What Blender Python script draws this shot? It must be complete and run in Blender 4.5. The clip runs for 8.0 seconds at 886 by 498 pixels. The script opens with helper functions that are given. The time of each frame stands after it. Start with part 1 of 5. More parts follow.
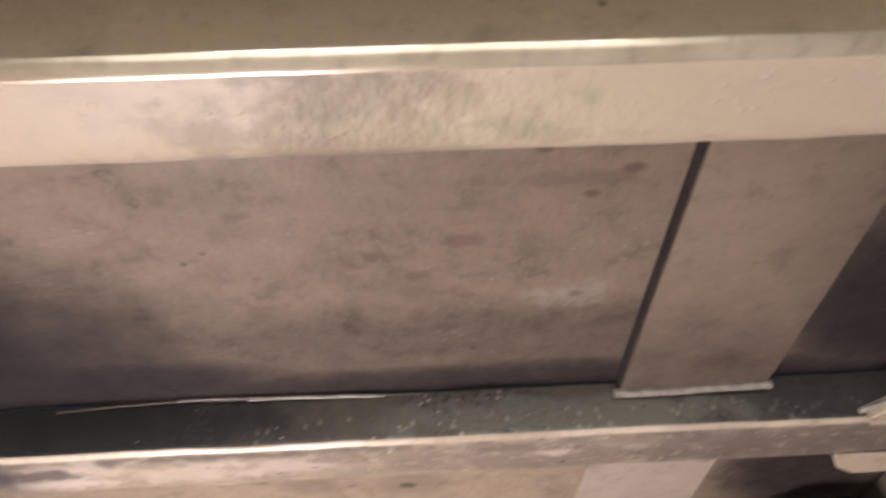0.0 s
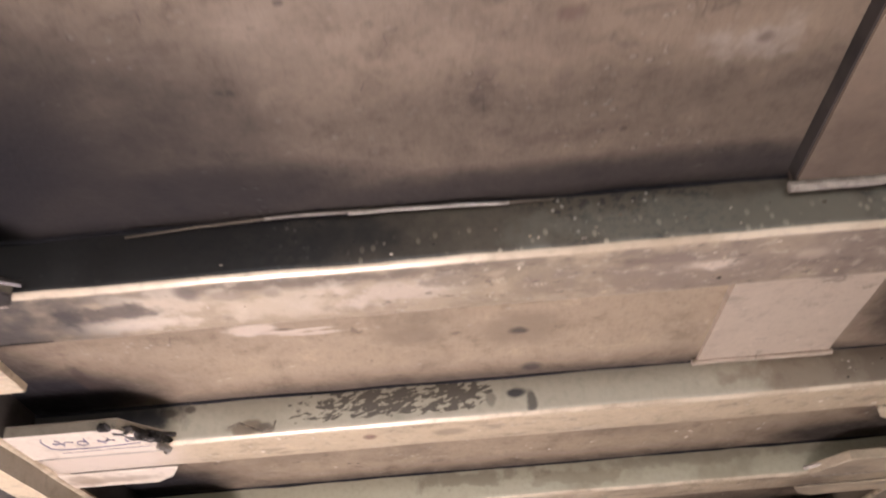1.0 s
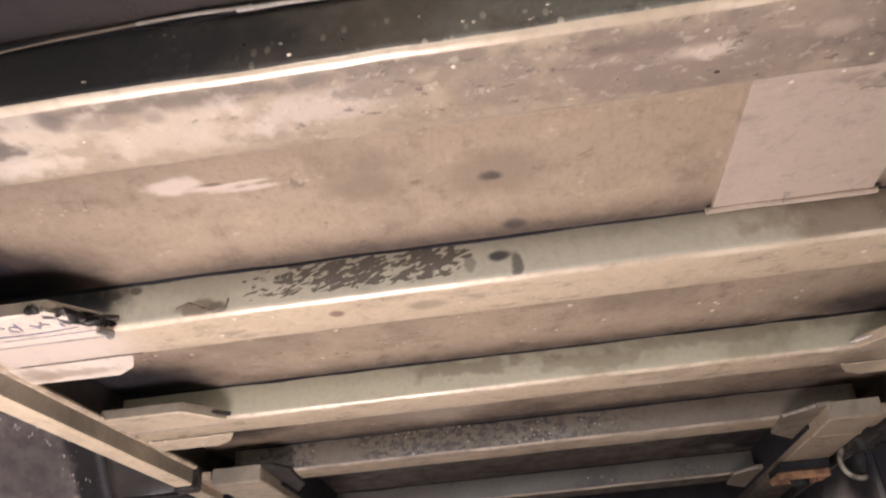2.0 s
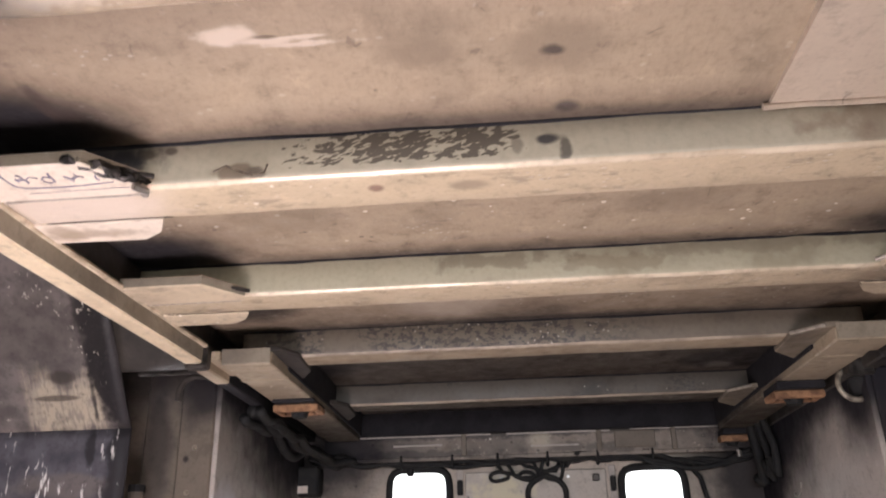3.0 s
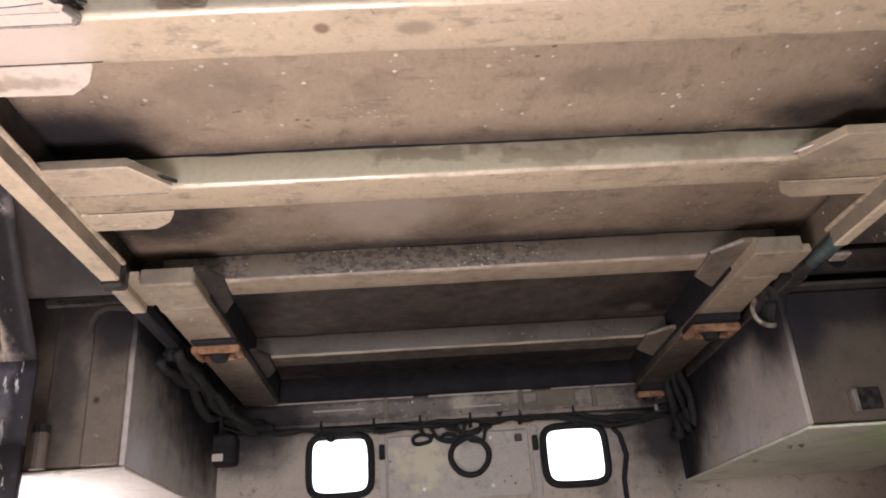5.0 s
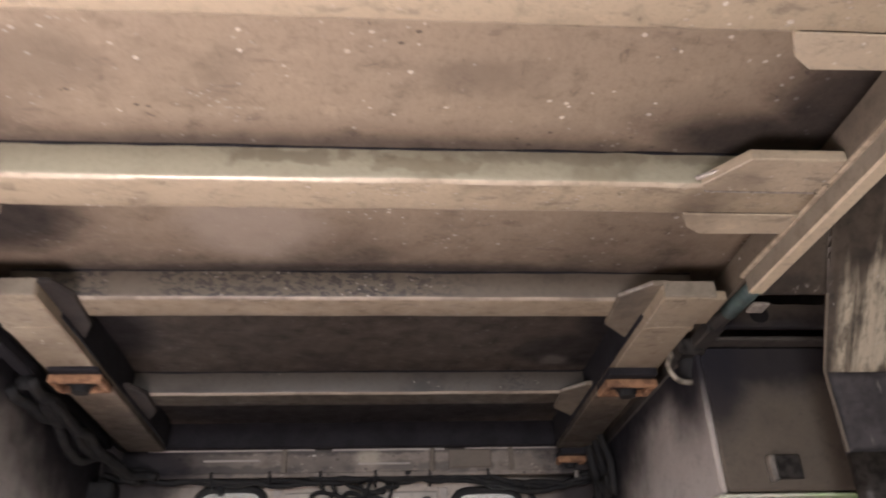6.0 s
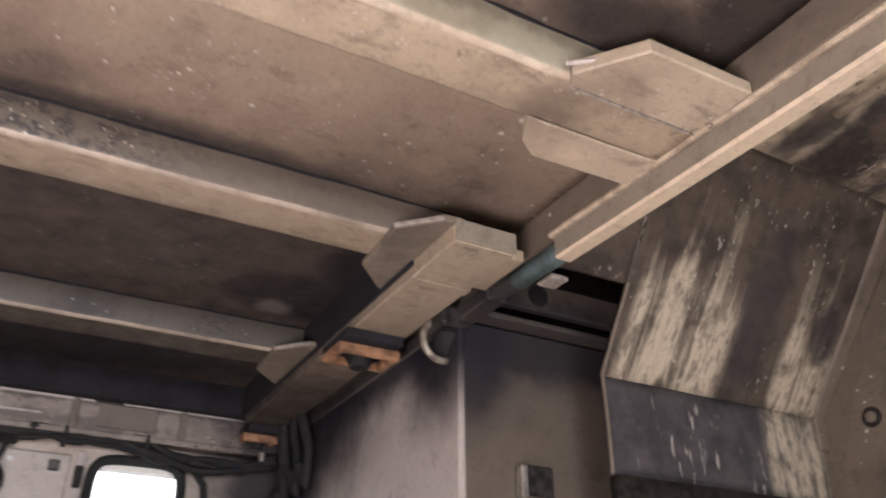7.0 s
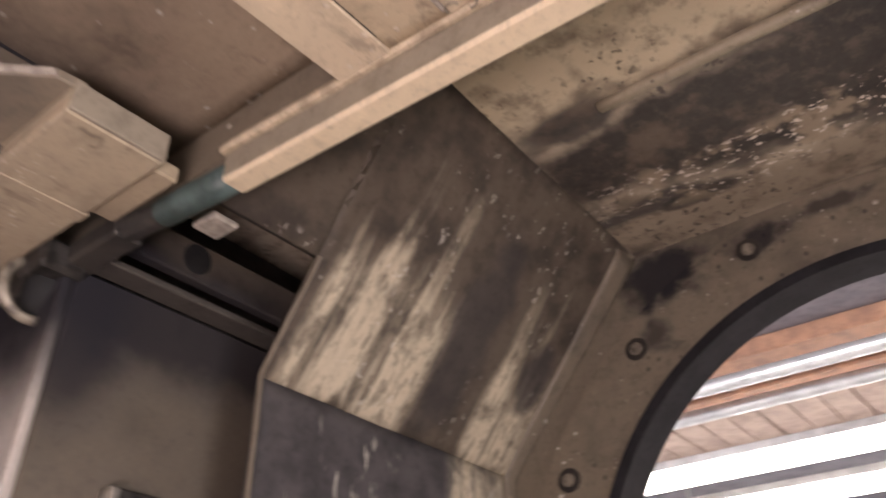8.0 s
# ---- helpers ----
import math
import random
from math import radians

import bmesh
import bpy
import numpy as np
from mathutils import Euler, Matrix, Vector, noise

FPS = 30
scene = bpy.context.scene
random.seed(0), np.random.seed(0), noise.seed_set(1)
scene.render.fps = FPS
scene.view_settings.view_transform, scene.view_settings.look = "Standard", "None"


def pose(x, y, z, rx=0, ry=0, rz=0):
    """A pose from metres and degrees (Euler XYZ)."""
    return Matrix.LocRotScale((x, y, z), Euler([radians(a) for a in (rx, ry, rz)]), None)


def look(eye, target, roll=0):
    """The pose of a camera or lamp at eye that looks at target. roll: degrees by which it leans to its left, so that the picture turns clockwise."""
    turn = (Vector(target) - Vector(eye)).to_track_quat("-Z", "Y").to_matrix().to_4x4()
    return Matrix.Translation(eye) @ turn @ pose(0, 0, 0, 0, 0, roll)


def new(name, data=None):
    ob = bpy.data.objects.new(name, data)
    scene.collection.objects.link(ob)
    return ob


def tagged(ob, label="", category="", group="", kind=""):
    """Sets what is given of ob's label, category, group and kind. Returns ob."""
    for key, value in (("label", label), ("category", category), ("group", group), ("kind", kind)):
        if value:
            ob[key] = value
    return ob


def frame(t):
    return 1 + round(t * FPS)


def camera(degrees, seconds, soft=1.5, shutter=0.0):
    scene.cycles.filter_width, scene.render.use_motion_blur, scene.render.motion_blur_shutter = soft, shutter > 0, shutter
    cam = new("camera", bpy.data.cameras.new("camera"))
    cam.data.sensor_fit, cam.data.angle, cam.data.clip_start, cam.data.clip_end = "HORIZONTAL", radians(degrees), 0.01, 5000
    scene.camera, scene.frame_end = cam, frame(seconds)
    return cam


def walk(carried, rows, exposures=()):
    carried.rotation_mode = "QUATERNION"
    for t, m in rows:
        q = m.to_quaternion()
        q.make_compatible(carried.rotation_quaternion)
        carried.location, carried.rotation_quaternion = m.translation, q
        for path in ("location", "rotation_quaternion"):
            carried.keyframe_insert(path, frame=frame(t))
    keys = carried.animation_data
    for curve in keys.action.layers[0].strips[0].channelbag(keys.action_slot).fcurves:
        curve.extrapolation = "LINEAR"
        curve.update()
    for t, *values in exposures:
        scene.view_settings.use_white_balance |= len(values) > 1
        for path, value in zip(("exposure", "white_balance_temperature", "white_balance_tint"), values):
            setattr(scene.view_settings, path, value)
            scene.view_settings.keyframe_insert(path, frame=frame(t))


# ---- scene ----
U = 0.6  # plan units to metres: every length of the plan is multiplied by it; the walk is in metres
cam = camera(57.4, 8.0, soft=1.9, shutter=0.35)
PATH = [
    (0, (0.028, 0.124, 0.678), (0.098, 1.702, 1.905), -3.9),
    (0.2, (0.013, 0.135, 0.675), (-0.034, 1.758, 1.842), -2.6),
    (0.5, (-0.021, 0.183, 0.659), (-0.109, 1.832, 1.788), -2.9),
    (1, (-0.074, 0.324, 0.666), (-0.082, 2.004, 1.75), -4.7),
    (1.5, (-0.101, 0.457, 0.658), (-0.074, 2.173, 1.685), -6.9),
    (2, (0.015, 0.507, 0.659), (-0.147, 2.266, 1.596), -4.9),
    (3.5, (-0.097, 0.542, 0.591), (-0.204, 2.402, 1.32), -0.0),
    (4, (-0.117, 0.556, 0.538), (-0.14, 2.413, 1.28), -0.9),
    (4.2, (-0.122, 0.565, 0.503), (-0.101, 2.413, 1.268), -1.2),
    (5.5, (-0.081, 0.69, 0.42), (0.018, 2.48, 1.305), -4.9),
    (6, (0.05, 0.788, 0.418), (0.21, 2.527, 1.393), -2.1),
    (6.5, (0.103, 1.009, 0.464), (0.568, 2.684, 1.452), -0.7),
    (7, (0.095, 1.225, 0.509), (0.934, 2.774, 1.456), 0.1),
    (7.2, (0.143, 1.275, 0.517), (1.079, 2.759, 1.478), 0.4),
    (7.5, (0.258, 1.333, 0.532), (1.283, 2.714, 1.552), 1.4),
    (7.7, (0.313, 1.383, 0.538), (1.417, 2.664, 1.606), 1.1),
    (8, (0.355, 1.475, 0.559), (1.667, 2.526, 1.641), -0.1),
]
# seconds, stops, white balance
EXPOSURES = [(0.0, 0.0, 6500, 10), (0.5, -0.2, 6500, 10), (1.0, 0.04, 6500, 10), (1.5, 0.08, 6500, 9), (2.0, 0.12, 6500, 9), (3.5, 0.05, 6450, 10), (4.2, 0.0, 6450, 10),
             (5.5, 0.16, 6500, 10), (6.0, 0.16, 6500, 10), (6.5, 0.55, 6450, 11), (7.0, 0.68, 6400, 12), (7.5, 0.12, 6650, 13), (8.0, 0.8, 6850, 15)]
walk(cam, [(t, look(eye, target, roll)) for t, eye, target, roll in PATH], EXPOSURES)

# ---- world and lights ----
world = bpy.data.worlds.new("daylight")
scene.world = world
world.use_nodes = True
sky = world.node_tree.nodes.new("ShaderNodeTexSky")
sky.sky_type, sky.sun_disc = "NISHITA", False
sky.sun_elevation, sky.sun_rotation = radians(40), radians(200)
world.node_tree.links.new(sky.outputs[0], world.node_tree.nodes["Background"].inputs[0])
world.node_tree.nodes["Background"].inputs[1].default_value = 0.06


def area_lamp(name, place, target, width, height, watts, colour=(1.0, 1.0, 1.0), spread=180):
    data = bpy.data.lights.new(name, "AREA")
    data.shape, data.size, data.size_y = "RECTANGLE", U * width, U * height
    data.energy, data.color, data.spread = watts, colour, radians(spread)
    ob = new(name, data)
    ob.matrix_world = look([U * c for c in place], [U * c for c in target])
    return tagged(ob, kind="structure")


# unseen flat fill lamp added just over the hull floor, shining up at the roof
area_lamp("roof_fill_light", (-0.68, 1.85, -0.15), (-0.62, 1.85, 1.8), 1.0, 0.9, 20.5, (1.0, 0.868, 0.905))
# hall strip lights and daylight through round opening and windows: side and rear lamps
# doorway and front lamps: unseen fills added behind the camera
area_lamp("doorway_fill_light", (-0.1, -1.45, 0.7), (-0.1, 2.0, 1.2), 2.2, 1.3, 7, (1.0, 0.94, 0.92))
area_lamp("front_fill_light", (0.0, -6.5, 1.0), (0.0, 3.5, 1.3), 4.0, 1.0, 80, (0.93, 0.95, 1.0))
area_lamp("hall_light_side", (6.5, 2.6, 3.6), (2.0, 2.6, 0.8), 0.5, 4.0, 130, (1.0, 0.9, 0.8))
# unseen fill added to brighten the left box's base
area_lamp("base_fill_light", (-2.1, 4.4, 0.25), (-1.88, 4.3, 1.2), 0.4, 0.8, 3, (0.96, 0.95, 1.0), 60)
area_lamp("hall_light_rear", (0.0, 9.5, 3.7), (0.0, 5.0, 1.2), 4.0, 0.6, 320, (0.93, 0.96, 1.0))


# ---- materials ----
class Net:
    """A node material under construction; coordinates are the object's own, in metres."""

    def __init__(self, name, rough=0.6, metal=0.0):
        self.mat = bpy.data.materials.new(name)
        self.mat.use_nodes = True
        self.tree = self.mat.node_tree
        self.bsdf = self.tree.nodes["Principled BSDF"]
        self.bsdf.inputs["Metallic"].default_value = metal
        self.bsdf.inputs["Roughness"].default_value = rough
        self.at = self.tree.nodes.new("ShaderNodeTexCoord").outputs["Object"]

    def node(self, kind, **values):
        n = self.tree.nodes.new(kind)
        for key, value in values.items():
            n.inputs[key.replace("_", " ")].default_value = value
        return n

    def link(self, a, b):
        self.tree.links.new(a, b)

    def stretched(self, scale, turn=(0, 0, 0)):
        n = self.node("ShaderNodeMapping")
        n.inputs["Scale"].default_value = scale
        n.inputs["Rotation"].default_value = [radians(a) for a in turn]
        self.link(self.at, n.inputs["Vector"])
        return n.outputs[0]

    def grain(self, scale, detail=5.0, vector=None, rough=0.55, warp=0.0):
        n = self.node("ShaderNodeTexNoise", Scale=scale, Detail=detail, Roughness=rough, Distortion=warp)
        self.link(vector or self.at, n.inputs["Vector"])
        return n.outputs["Fac"]

    def cells(self, scale, vector=None):
        n = self.node("ShaderNodeTexVoronoi", Scale=scale)
        self.link(vector or self.at, n.inputs["Vector"])
        return n.outputs["Distance"]

    def step(self, value, low, high, a=0.0, b=1.0):
        n = self.tree.nodes.new("ShaderNodeMapRange")
        n.interpolation_type = "SMOOTHSTEP"
        self.link(value, n.inputs["Value"])
        for key, v in zip(("From Min", "From Max", "To Min", "To Max"), (low, high, a, b)):
            n.inputs[key].default_value = v
        return n.outputs[0]

    def calc(self, how, a, b=0.0):
        n = self.tree.nodes.new("ShaderNodeMath")
        n.operation = how
        for value, slot in ((a, n.inputs[0]), (b, n.inputs[1])):
            if isinstance(value, (int, float)):
                slot.default_value = value
            else:
                self.link(value, slot)
        return n.outputs[0]

    def mix(self, fac, a, b):
        n = self.tree.nodes.new("ShaderNodeMix")
        n.data_type = "RGBA"
        for value, slot in ((fac, n.inputs[0]), (a, n.inputs[6]), (b, n.inputs[7])):
            if isinstance(value, (int, float)):
                slot.default_value = value
            elif isinstance(value, tuple):
                slot.default_value = (*value, 1.0)
            else:
                self.link(value, slot)
        return n.outputs[2]

    def blob(self, centre, size, ragged=0.35, grain=30.0, soft=0.35):
        """1 inside an ellipsoid of the plan, 0 outside, with a ragged edge."""
        n = self.tree.nodes.new("ShaderNodeVectorMath")
        n.operation = "SUBTRACT"
        self.link(self.at, n.inputs[0])
        n.inputs[1].default_value = [U * c for c in centre]
        m = self.tree.nodes.new("ShaderNodeVectorMath")
        m.operation = "MULTIPLY"
        self.link(n.outputs[0], m.inputs[0])
        m.inputs[1].default_value = [1 / (U * s) for s in size]
        k = self.tree.nodes.new("ShaderNodeVectorMath")
        k.operation = "LENGTH"
        self.link(m.outputs[0], k.inputs[0])
        edge = self.calc("ADD", k.outputs["Value"], self.calc("MULTIPLY", self.calc("SUBTRACT", self.grain(grain, 4), 0.5), 4 * ragged))
        return self.step(edge, 1.0 - soft, 1.0 + soft, 1.0, 0.0)

    def finish(self, colour, bump=None, strength=0.3, depth=0.003, rough=None):
        self.link(colour, self.bsdf.inputs["Base Color"])
        if bump is not None:
            n = self.node("ShaderNodeBump", Strength=strength, Distance=depth)
            self.link(bump, n.inputs["Height"])
            self.link(n.outputs[0], self.bsdf.inputs["Normal"])
        if rough is not None:
            self.link(rough, self.bsdf.inputs["Roughness"])
        return self.mat


def gritty(n, colour, height, amount):
    """Pebbly specks and short dark cracks in old thick paint."""
    zone = n.step(n.grain(6.0, 4, warp=0.6), 0.66 - amount, 0.72 - amount)
    pebbles = n.calc("MULTIPLY", n.step(n.cells(75.0, n.stretched((1.0, 1.4, 1.4))), 0.3, 0.14), n.calc("MULTIPLY", zone, n.step(n.grain(31.0, 2), 0.5, 0.56)))
    colour = n.mix(n.calc("MULTIPLY", pebbles, 0.6), colour, (0.64, 0.57, 0.48))
    line = n.calc("ABSOLUTE", n.calc("SUBTRACT", n.grain(13.0, 3, n.stretched((1.0, 0.55, 1.0), (0, 0, 25)), warp=0.5), 0.5))
    cracks = n.calc("MULTIPLY", n.step(line, 0.012, 0.005), n.step(n.grain(21.0, 2), 0.62, 0.66))
    colour = n.mix(n.calc("MULTIPLY", cracks, 0.45), colour, (0.09, 0.07, 0.06))
    smear = n.calc("MULTIPLY", zone, n.step(n.grain(26.0, 5, n.stretched((0.6, 1.6, 1.0), (0, 0, -30)), warp=0.3, rough=0.7), 0.52, 0.66))
    colour = n.mix(n.calc("MULTIPLY", smear, 0.5), colour, (0.17, 0.13, 0.105))
    return colour, n.calc("ADD", height, n.calc("MULTIPLY", pebbles, 0.8))


def old_paint(name, base, dirt, amount=0.5, specks=(0.78, 0.72, 0.64), speck=0.0, pits=0.0, rough=0.5, bump=0.3, marks=(), soot_shade=None, grit=0.0, speck_from=None, streak=0.0, wrinkled=None, chipped=None):
    """Old painted steel: cloudy dirt, grain, pale chips, dark pits; marks are stains or painted light and shade, with a
    place and shape of their own.
    """
    n = Net(name)
    cloud = n.grain(5.0, 6)
    fine = n.grain(150.0, 3)
    mid = n.grain(21.0, 8, warp=0.15, rough=0.68)
    colour = n.mix(n.step(cloud, 0.72 - 0.45 * amount, 0.85 - 0.2 * amount), base, dirt)
    colour = n.mix(n.step(mid, 0.52, 0.7, 0.0, 0.6), colour, tuple(0.58 * c for c in base))
    colour = n.mix(n.step(mid, 0.44, 0.28, 0.0, 0.5), colour, tuple(min(1, 1.3 * c) for c in base))
    colour = n.mix(n.step(n.grain(55.0, 5, warp=0.3, rough=0.65), 0.54, 0.72, 0.0, 0.35), colour, tuple(0.7 * c for c in dirt))
    colour = n.mix(n.step(fine, 0.45, 0.8, 0.0, 0.2), colour, tuple(0.6 * c for c in dirt))
    height = n.calc("ADD", n.calc("MULTIPLY", mid, 0.7), n.calc("MULTIPLY", fine, 0.25))
    if speck:
        rag = n.calc("ADD", n.cells(48.0), n.calc("MULTIPLY", n.calc("SUBTRACT", n.grain(150.0, 2), 0.5), 0.2))
        rag = n.calc("ADD", rag, n.calc("MULTIPLY", n.calc("SUBTRACT", n.grain(30.0, 2), 0.45), 0.35))
        chips = n.calc("MULTIPLY", n.calc("MULTIPLY", n.step(rag, 0.19, 0.11), n.step(n.grain(23.0, 2), 0.48, 0.53)), n.step(n.grain(7.0, 3), 0.62 - speck, 0.7 - speck))
        if speck_from:
            sep = n.tree.nodes.new("ShaderNodeSeparateXYZ")
            n.link(n.at, sep.inputs[0])
            chips = n.calc("MULTIPLY", chips, n.step(sep.outputs["Y"], U * speck_from - 0.05, U * speck_from + 0.1, 0.15, 1.0))
        colour = n.mix(chips, colour, specks)
    if pits:
        holes = n.calc("MULTIPLY", n.step(n.cells(38.0, n.stretched((1, 1.3, 1), (20, 10, 35))), 0.2, 0.1), n.step(n.grain(9.0, 3), 0.66 - pits, 0.72 - pits))
        colour = n.mix(n.calc("MULTIPLY", holes, 0.75), colour, (0.05, 0.04, 0.035))
    if grit:
        colour, height = gritty(n, colour, height, grit)
    # broad darkening: sooty film and painted shade in one mask
    if soot_shade:
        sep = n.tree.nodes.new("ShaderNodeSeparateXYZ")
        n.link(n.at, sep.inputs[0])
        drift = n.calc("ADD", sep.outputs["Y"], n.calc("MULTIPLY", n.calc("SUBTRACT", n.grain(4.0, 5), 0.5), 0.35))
        darkening = n.step(drift, U * soot_shade[0], U * soot_shade[1], 0.0, soot_shade[2])
        for centre, size, how in soot_shade[3]:
            darkening = n.calc("MAXIMUM", darkening, n.calc("MULTIPLY", n.blob(centre, size, 0.09, 5.0, 0.62), how))
        darkening = n.calc("ADD", darkening, n.calc("MULTIPLY", n.calc("MULTIPLY", darkening, n.calc("SUBTRACT", 1.0, darkening)), n.calc("MULTIPLY", n.calc("SUBTRACT", mid, 0.5), 1.3)))
        film = n.mix(n.step(darkening, 0.4, 0.92), (0.15, 0.107, 0.083), (0.025, 0.0228, 0.0248))
        colour = n.mix(darkening, colour, film)
        n.link(n.step(darkening, 0.2, 0.95, 0.45, 0.06), n.bsdf.inputs["Specular IOR Level"])
    if streak:
        fibre = n.grain(130.0, 5, n.stretched((1.5, 0.5, 1.0), (0, 0, 8)), 0.7)
        colour = n.mix(n.step(fibre, 0.48, 0.7, 0.0, streak), colour, (0.03, 0.023, 0.019))
        height = n.calc("ADD", height, n.calc("MULTIPLY", fibre, 0.25))
    if wrinkled:
        folds = n.grain(26.0, 3, n.stretched((1.3, 0.8, 0.0), (0, 0, 30)), 0.6, 0.15)
        folds = n.calc("MULTIPLY", n.calc("SUBTRACT", folds, 0.5), n.blob(*wrinkled, 0.4, 12.0, 0.5))
        height = n.calc("ADD", height, n.calc("MULTIPLY", folds, 5.0))
    sooty = 0.0
    for centre, size, tint, how, ragged in marks:
        drift = tint == BLACK and max(size[1:]) > 0.15
        fac = n.calc("MULTIPLY", n.blob(centre, size, ragged, 10.0 if drift else 30.0, (0.58 if ragged > 0.6 else 0.35 + 0.4 * ragged) + 0.06 * drift), how)
        colour = n.mix(fac, colour, tint)
        if tint == BLACK:
            sooty = n.calc("MAXIMUM", fac, sooty)
    if chipped:
        zone = n.blob(*chipped, 0.25, 12.0, 0.4)
        pale = n.calc("MULTIPLY", zone, n.step(n.grain(75.0, 4, n.stretched((0.8, 1.1, 0.0)), 0.6), 0.55, 0.68))
        colour = n.mix(n.calc("MULTIPLY", pale, 0.42), colour, (0.58, 0.5, 0.385))
        dark = n.calc("MULTIPLY", zone, n.step(n.grain(60.0, 4, n.stretched((0.6, 1.2, 0.0), (0, 0, 20)), 0.6), 0.62, 0.67))
        colour = n.mix(n.calc("MULTIPLY", dark, 0.8), colour, (0.13, 0.105, 0.085))
        height = n.calc("ADD", height, pale)
    if sooty and not soot_shade:
        n.link(n.step(sooty, 0.2, 0.9, 0.5, 0.04), n.bsdf.inputs["Specular IOR Level"])
    return n.finish(colour, height, bump, 0.004, n.step(mid, 0.3, 0.8, rough - 0.1, rough + 0.18))


def plain(name, base, dark, rough=0.5, metal=0.0, scale=25.0, bump=0.2):
    n = Net(name, rough, metal)
    cloud = n.grain(scale, 5)
    colour = n.mix(n.step(cloud, 0.35, 0.7), base, dark)
    colour = n.mix(n.step(n.grain(scale * 6, 2), 0.45, 0.8, 0.0, 0.4), colour, tuple(0.5 * c for c in dark))
    return n.finish(colour, cloud, bump, 0.003)


def glowing(name, colour, strength):
    n = Net(name)
    n.bsdf.inputs["Base Color"].default_value = (*colour, 1)
    n.bsdf.inputs["Emission Color"].default_value = (*colour, 1)
    n.bsdf.inputs["Emission Strength"].default_value = strength
    return n.mat


TAN, BROWN, BLACK = (0.4, 0.316, 0.226), (0.245, 0.19, 0.138), (0.026, 0.025, 0.031)
PALE = (0.62, 0.53, 0.44)
# dark drifts on the roof plate, sooty film plus painted corner shade: centre, reach and strength
SOOT_SHADE_FIRST_BAYS = (
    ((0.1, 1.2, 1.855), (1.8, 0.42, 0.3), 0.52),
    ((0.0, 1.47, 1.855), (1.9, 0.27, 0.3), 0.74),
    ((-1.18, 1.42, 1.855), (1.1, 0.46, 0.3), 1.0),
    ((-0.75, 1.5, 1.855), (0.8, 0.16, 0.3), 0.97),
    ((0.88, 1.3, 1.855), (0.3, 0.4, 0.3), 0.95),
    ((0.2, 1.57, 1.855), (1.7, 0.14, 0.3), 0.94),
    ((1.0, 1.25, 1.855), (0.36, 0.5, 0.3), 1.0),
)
SOOT_SHADE_MIDDLE_BAYS = (
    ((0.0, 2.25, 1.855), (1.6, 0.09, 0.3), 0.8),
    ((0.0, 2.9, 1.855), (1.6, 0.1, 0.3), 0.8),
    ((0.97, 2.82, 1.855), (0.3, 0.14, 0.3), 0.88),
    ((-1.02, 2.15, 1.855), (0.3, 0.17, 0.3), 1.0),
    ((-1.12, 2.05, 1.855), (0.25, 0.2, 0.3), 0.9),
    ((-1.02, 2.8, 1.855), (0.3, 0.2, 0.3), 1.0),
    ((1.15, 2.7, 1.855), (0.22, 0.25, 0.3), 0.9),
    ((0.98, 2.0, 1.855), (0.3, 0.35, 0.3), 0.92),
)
SOOT_SHADE_REAR_BAYS = (
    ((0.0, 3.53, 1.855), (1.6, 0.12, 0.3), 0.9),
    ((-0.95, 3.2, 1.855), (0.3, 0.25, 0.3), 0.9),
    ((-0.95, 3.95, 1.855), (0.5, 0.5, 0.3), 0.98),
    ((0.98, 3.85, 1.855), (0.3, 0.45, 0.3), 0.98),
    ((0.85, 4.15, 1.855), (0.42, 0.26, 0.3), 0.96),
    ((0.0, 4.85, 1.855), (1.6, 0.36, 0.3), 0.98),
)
SOOT_AND_SHADE = (2.9, 3.72, 0.865, SOOT_SHADE_FIRST_BAYS + SOOT_SHADE_MIDDLE_BAYS + SOOT_SHADE_REAR_BAYS)
# stains: centre, reach, tint, strength, raggedness
ROOF_STAINS_FIRST_BAY = (
    ((0.34, 0.98, 1.855), (0.014, 0.009, 0.2), (0.12, 0.075, 0.055), 0.8, 0.5),
    ((0.29, 1.03, 1.855), (0.01, 0.008, 0.2), (0.12, 0.075, 0.055), 0.8, 0.5),
    ((0.12, 1.12, 1.855), (0.03, 0.012, 0.2), (0.16, 0.1, 0.08), 0.7, 0.9),
    ((0.22, 0.94, 1.855), (0.012, 0.007, 0.2), (0.12, 0.075, 0.055), 0.7, 0.5),
    ((0.05, 1.2, 1.855), (0.018, 0.012, 0.2), (0.14, 0.09, 0.07), 0.7, 0.8),
    ((-0.2, 1.05, 1.855), (0.02, 0.01, 0.2), (0.16, 0.11, 0.085), 0.6, 0.9),
    ((0.25, 1.0, 1.855), (0.09, 0.014, 0.2), (0.17, 0.12, 0.095), 0.6, 0.9),
    ((0.33, 0.93, 1.855), (0.07, 0.02, 0.2), (0.2, 0.15, 0.12), 0.5, 0.9),
    ((0.29, 1.27, 1.855), (0.05, 0.03, 0.2), (0.5, 0.44, 0.38), 0.4, 1.0),
    ((0.3, 1.27, 1.855), (0.012, 0.01, 0.2), (0.12, 0.085, 0.07), 0.7, 0.5),
)
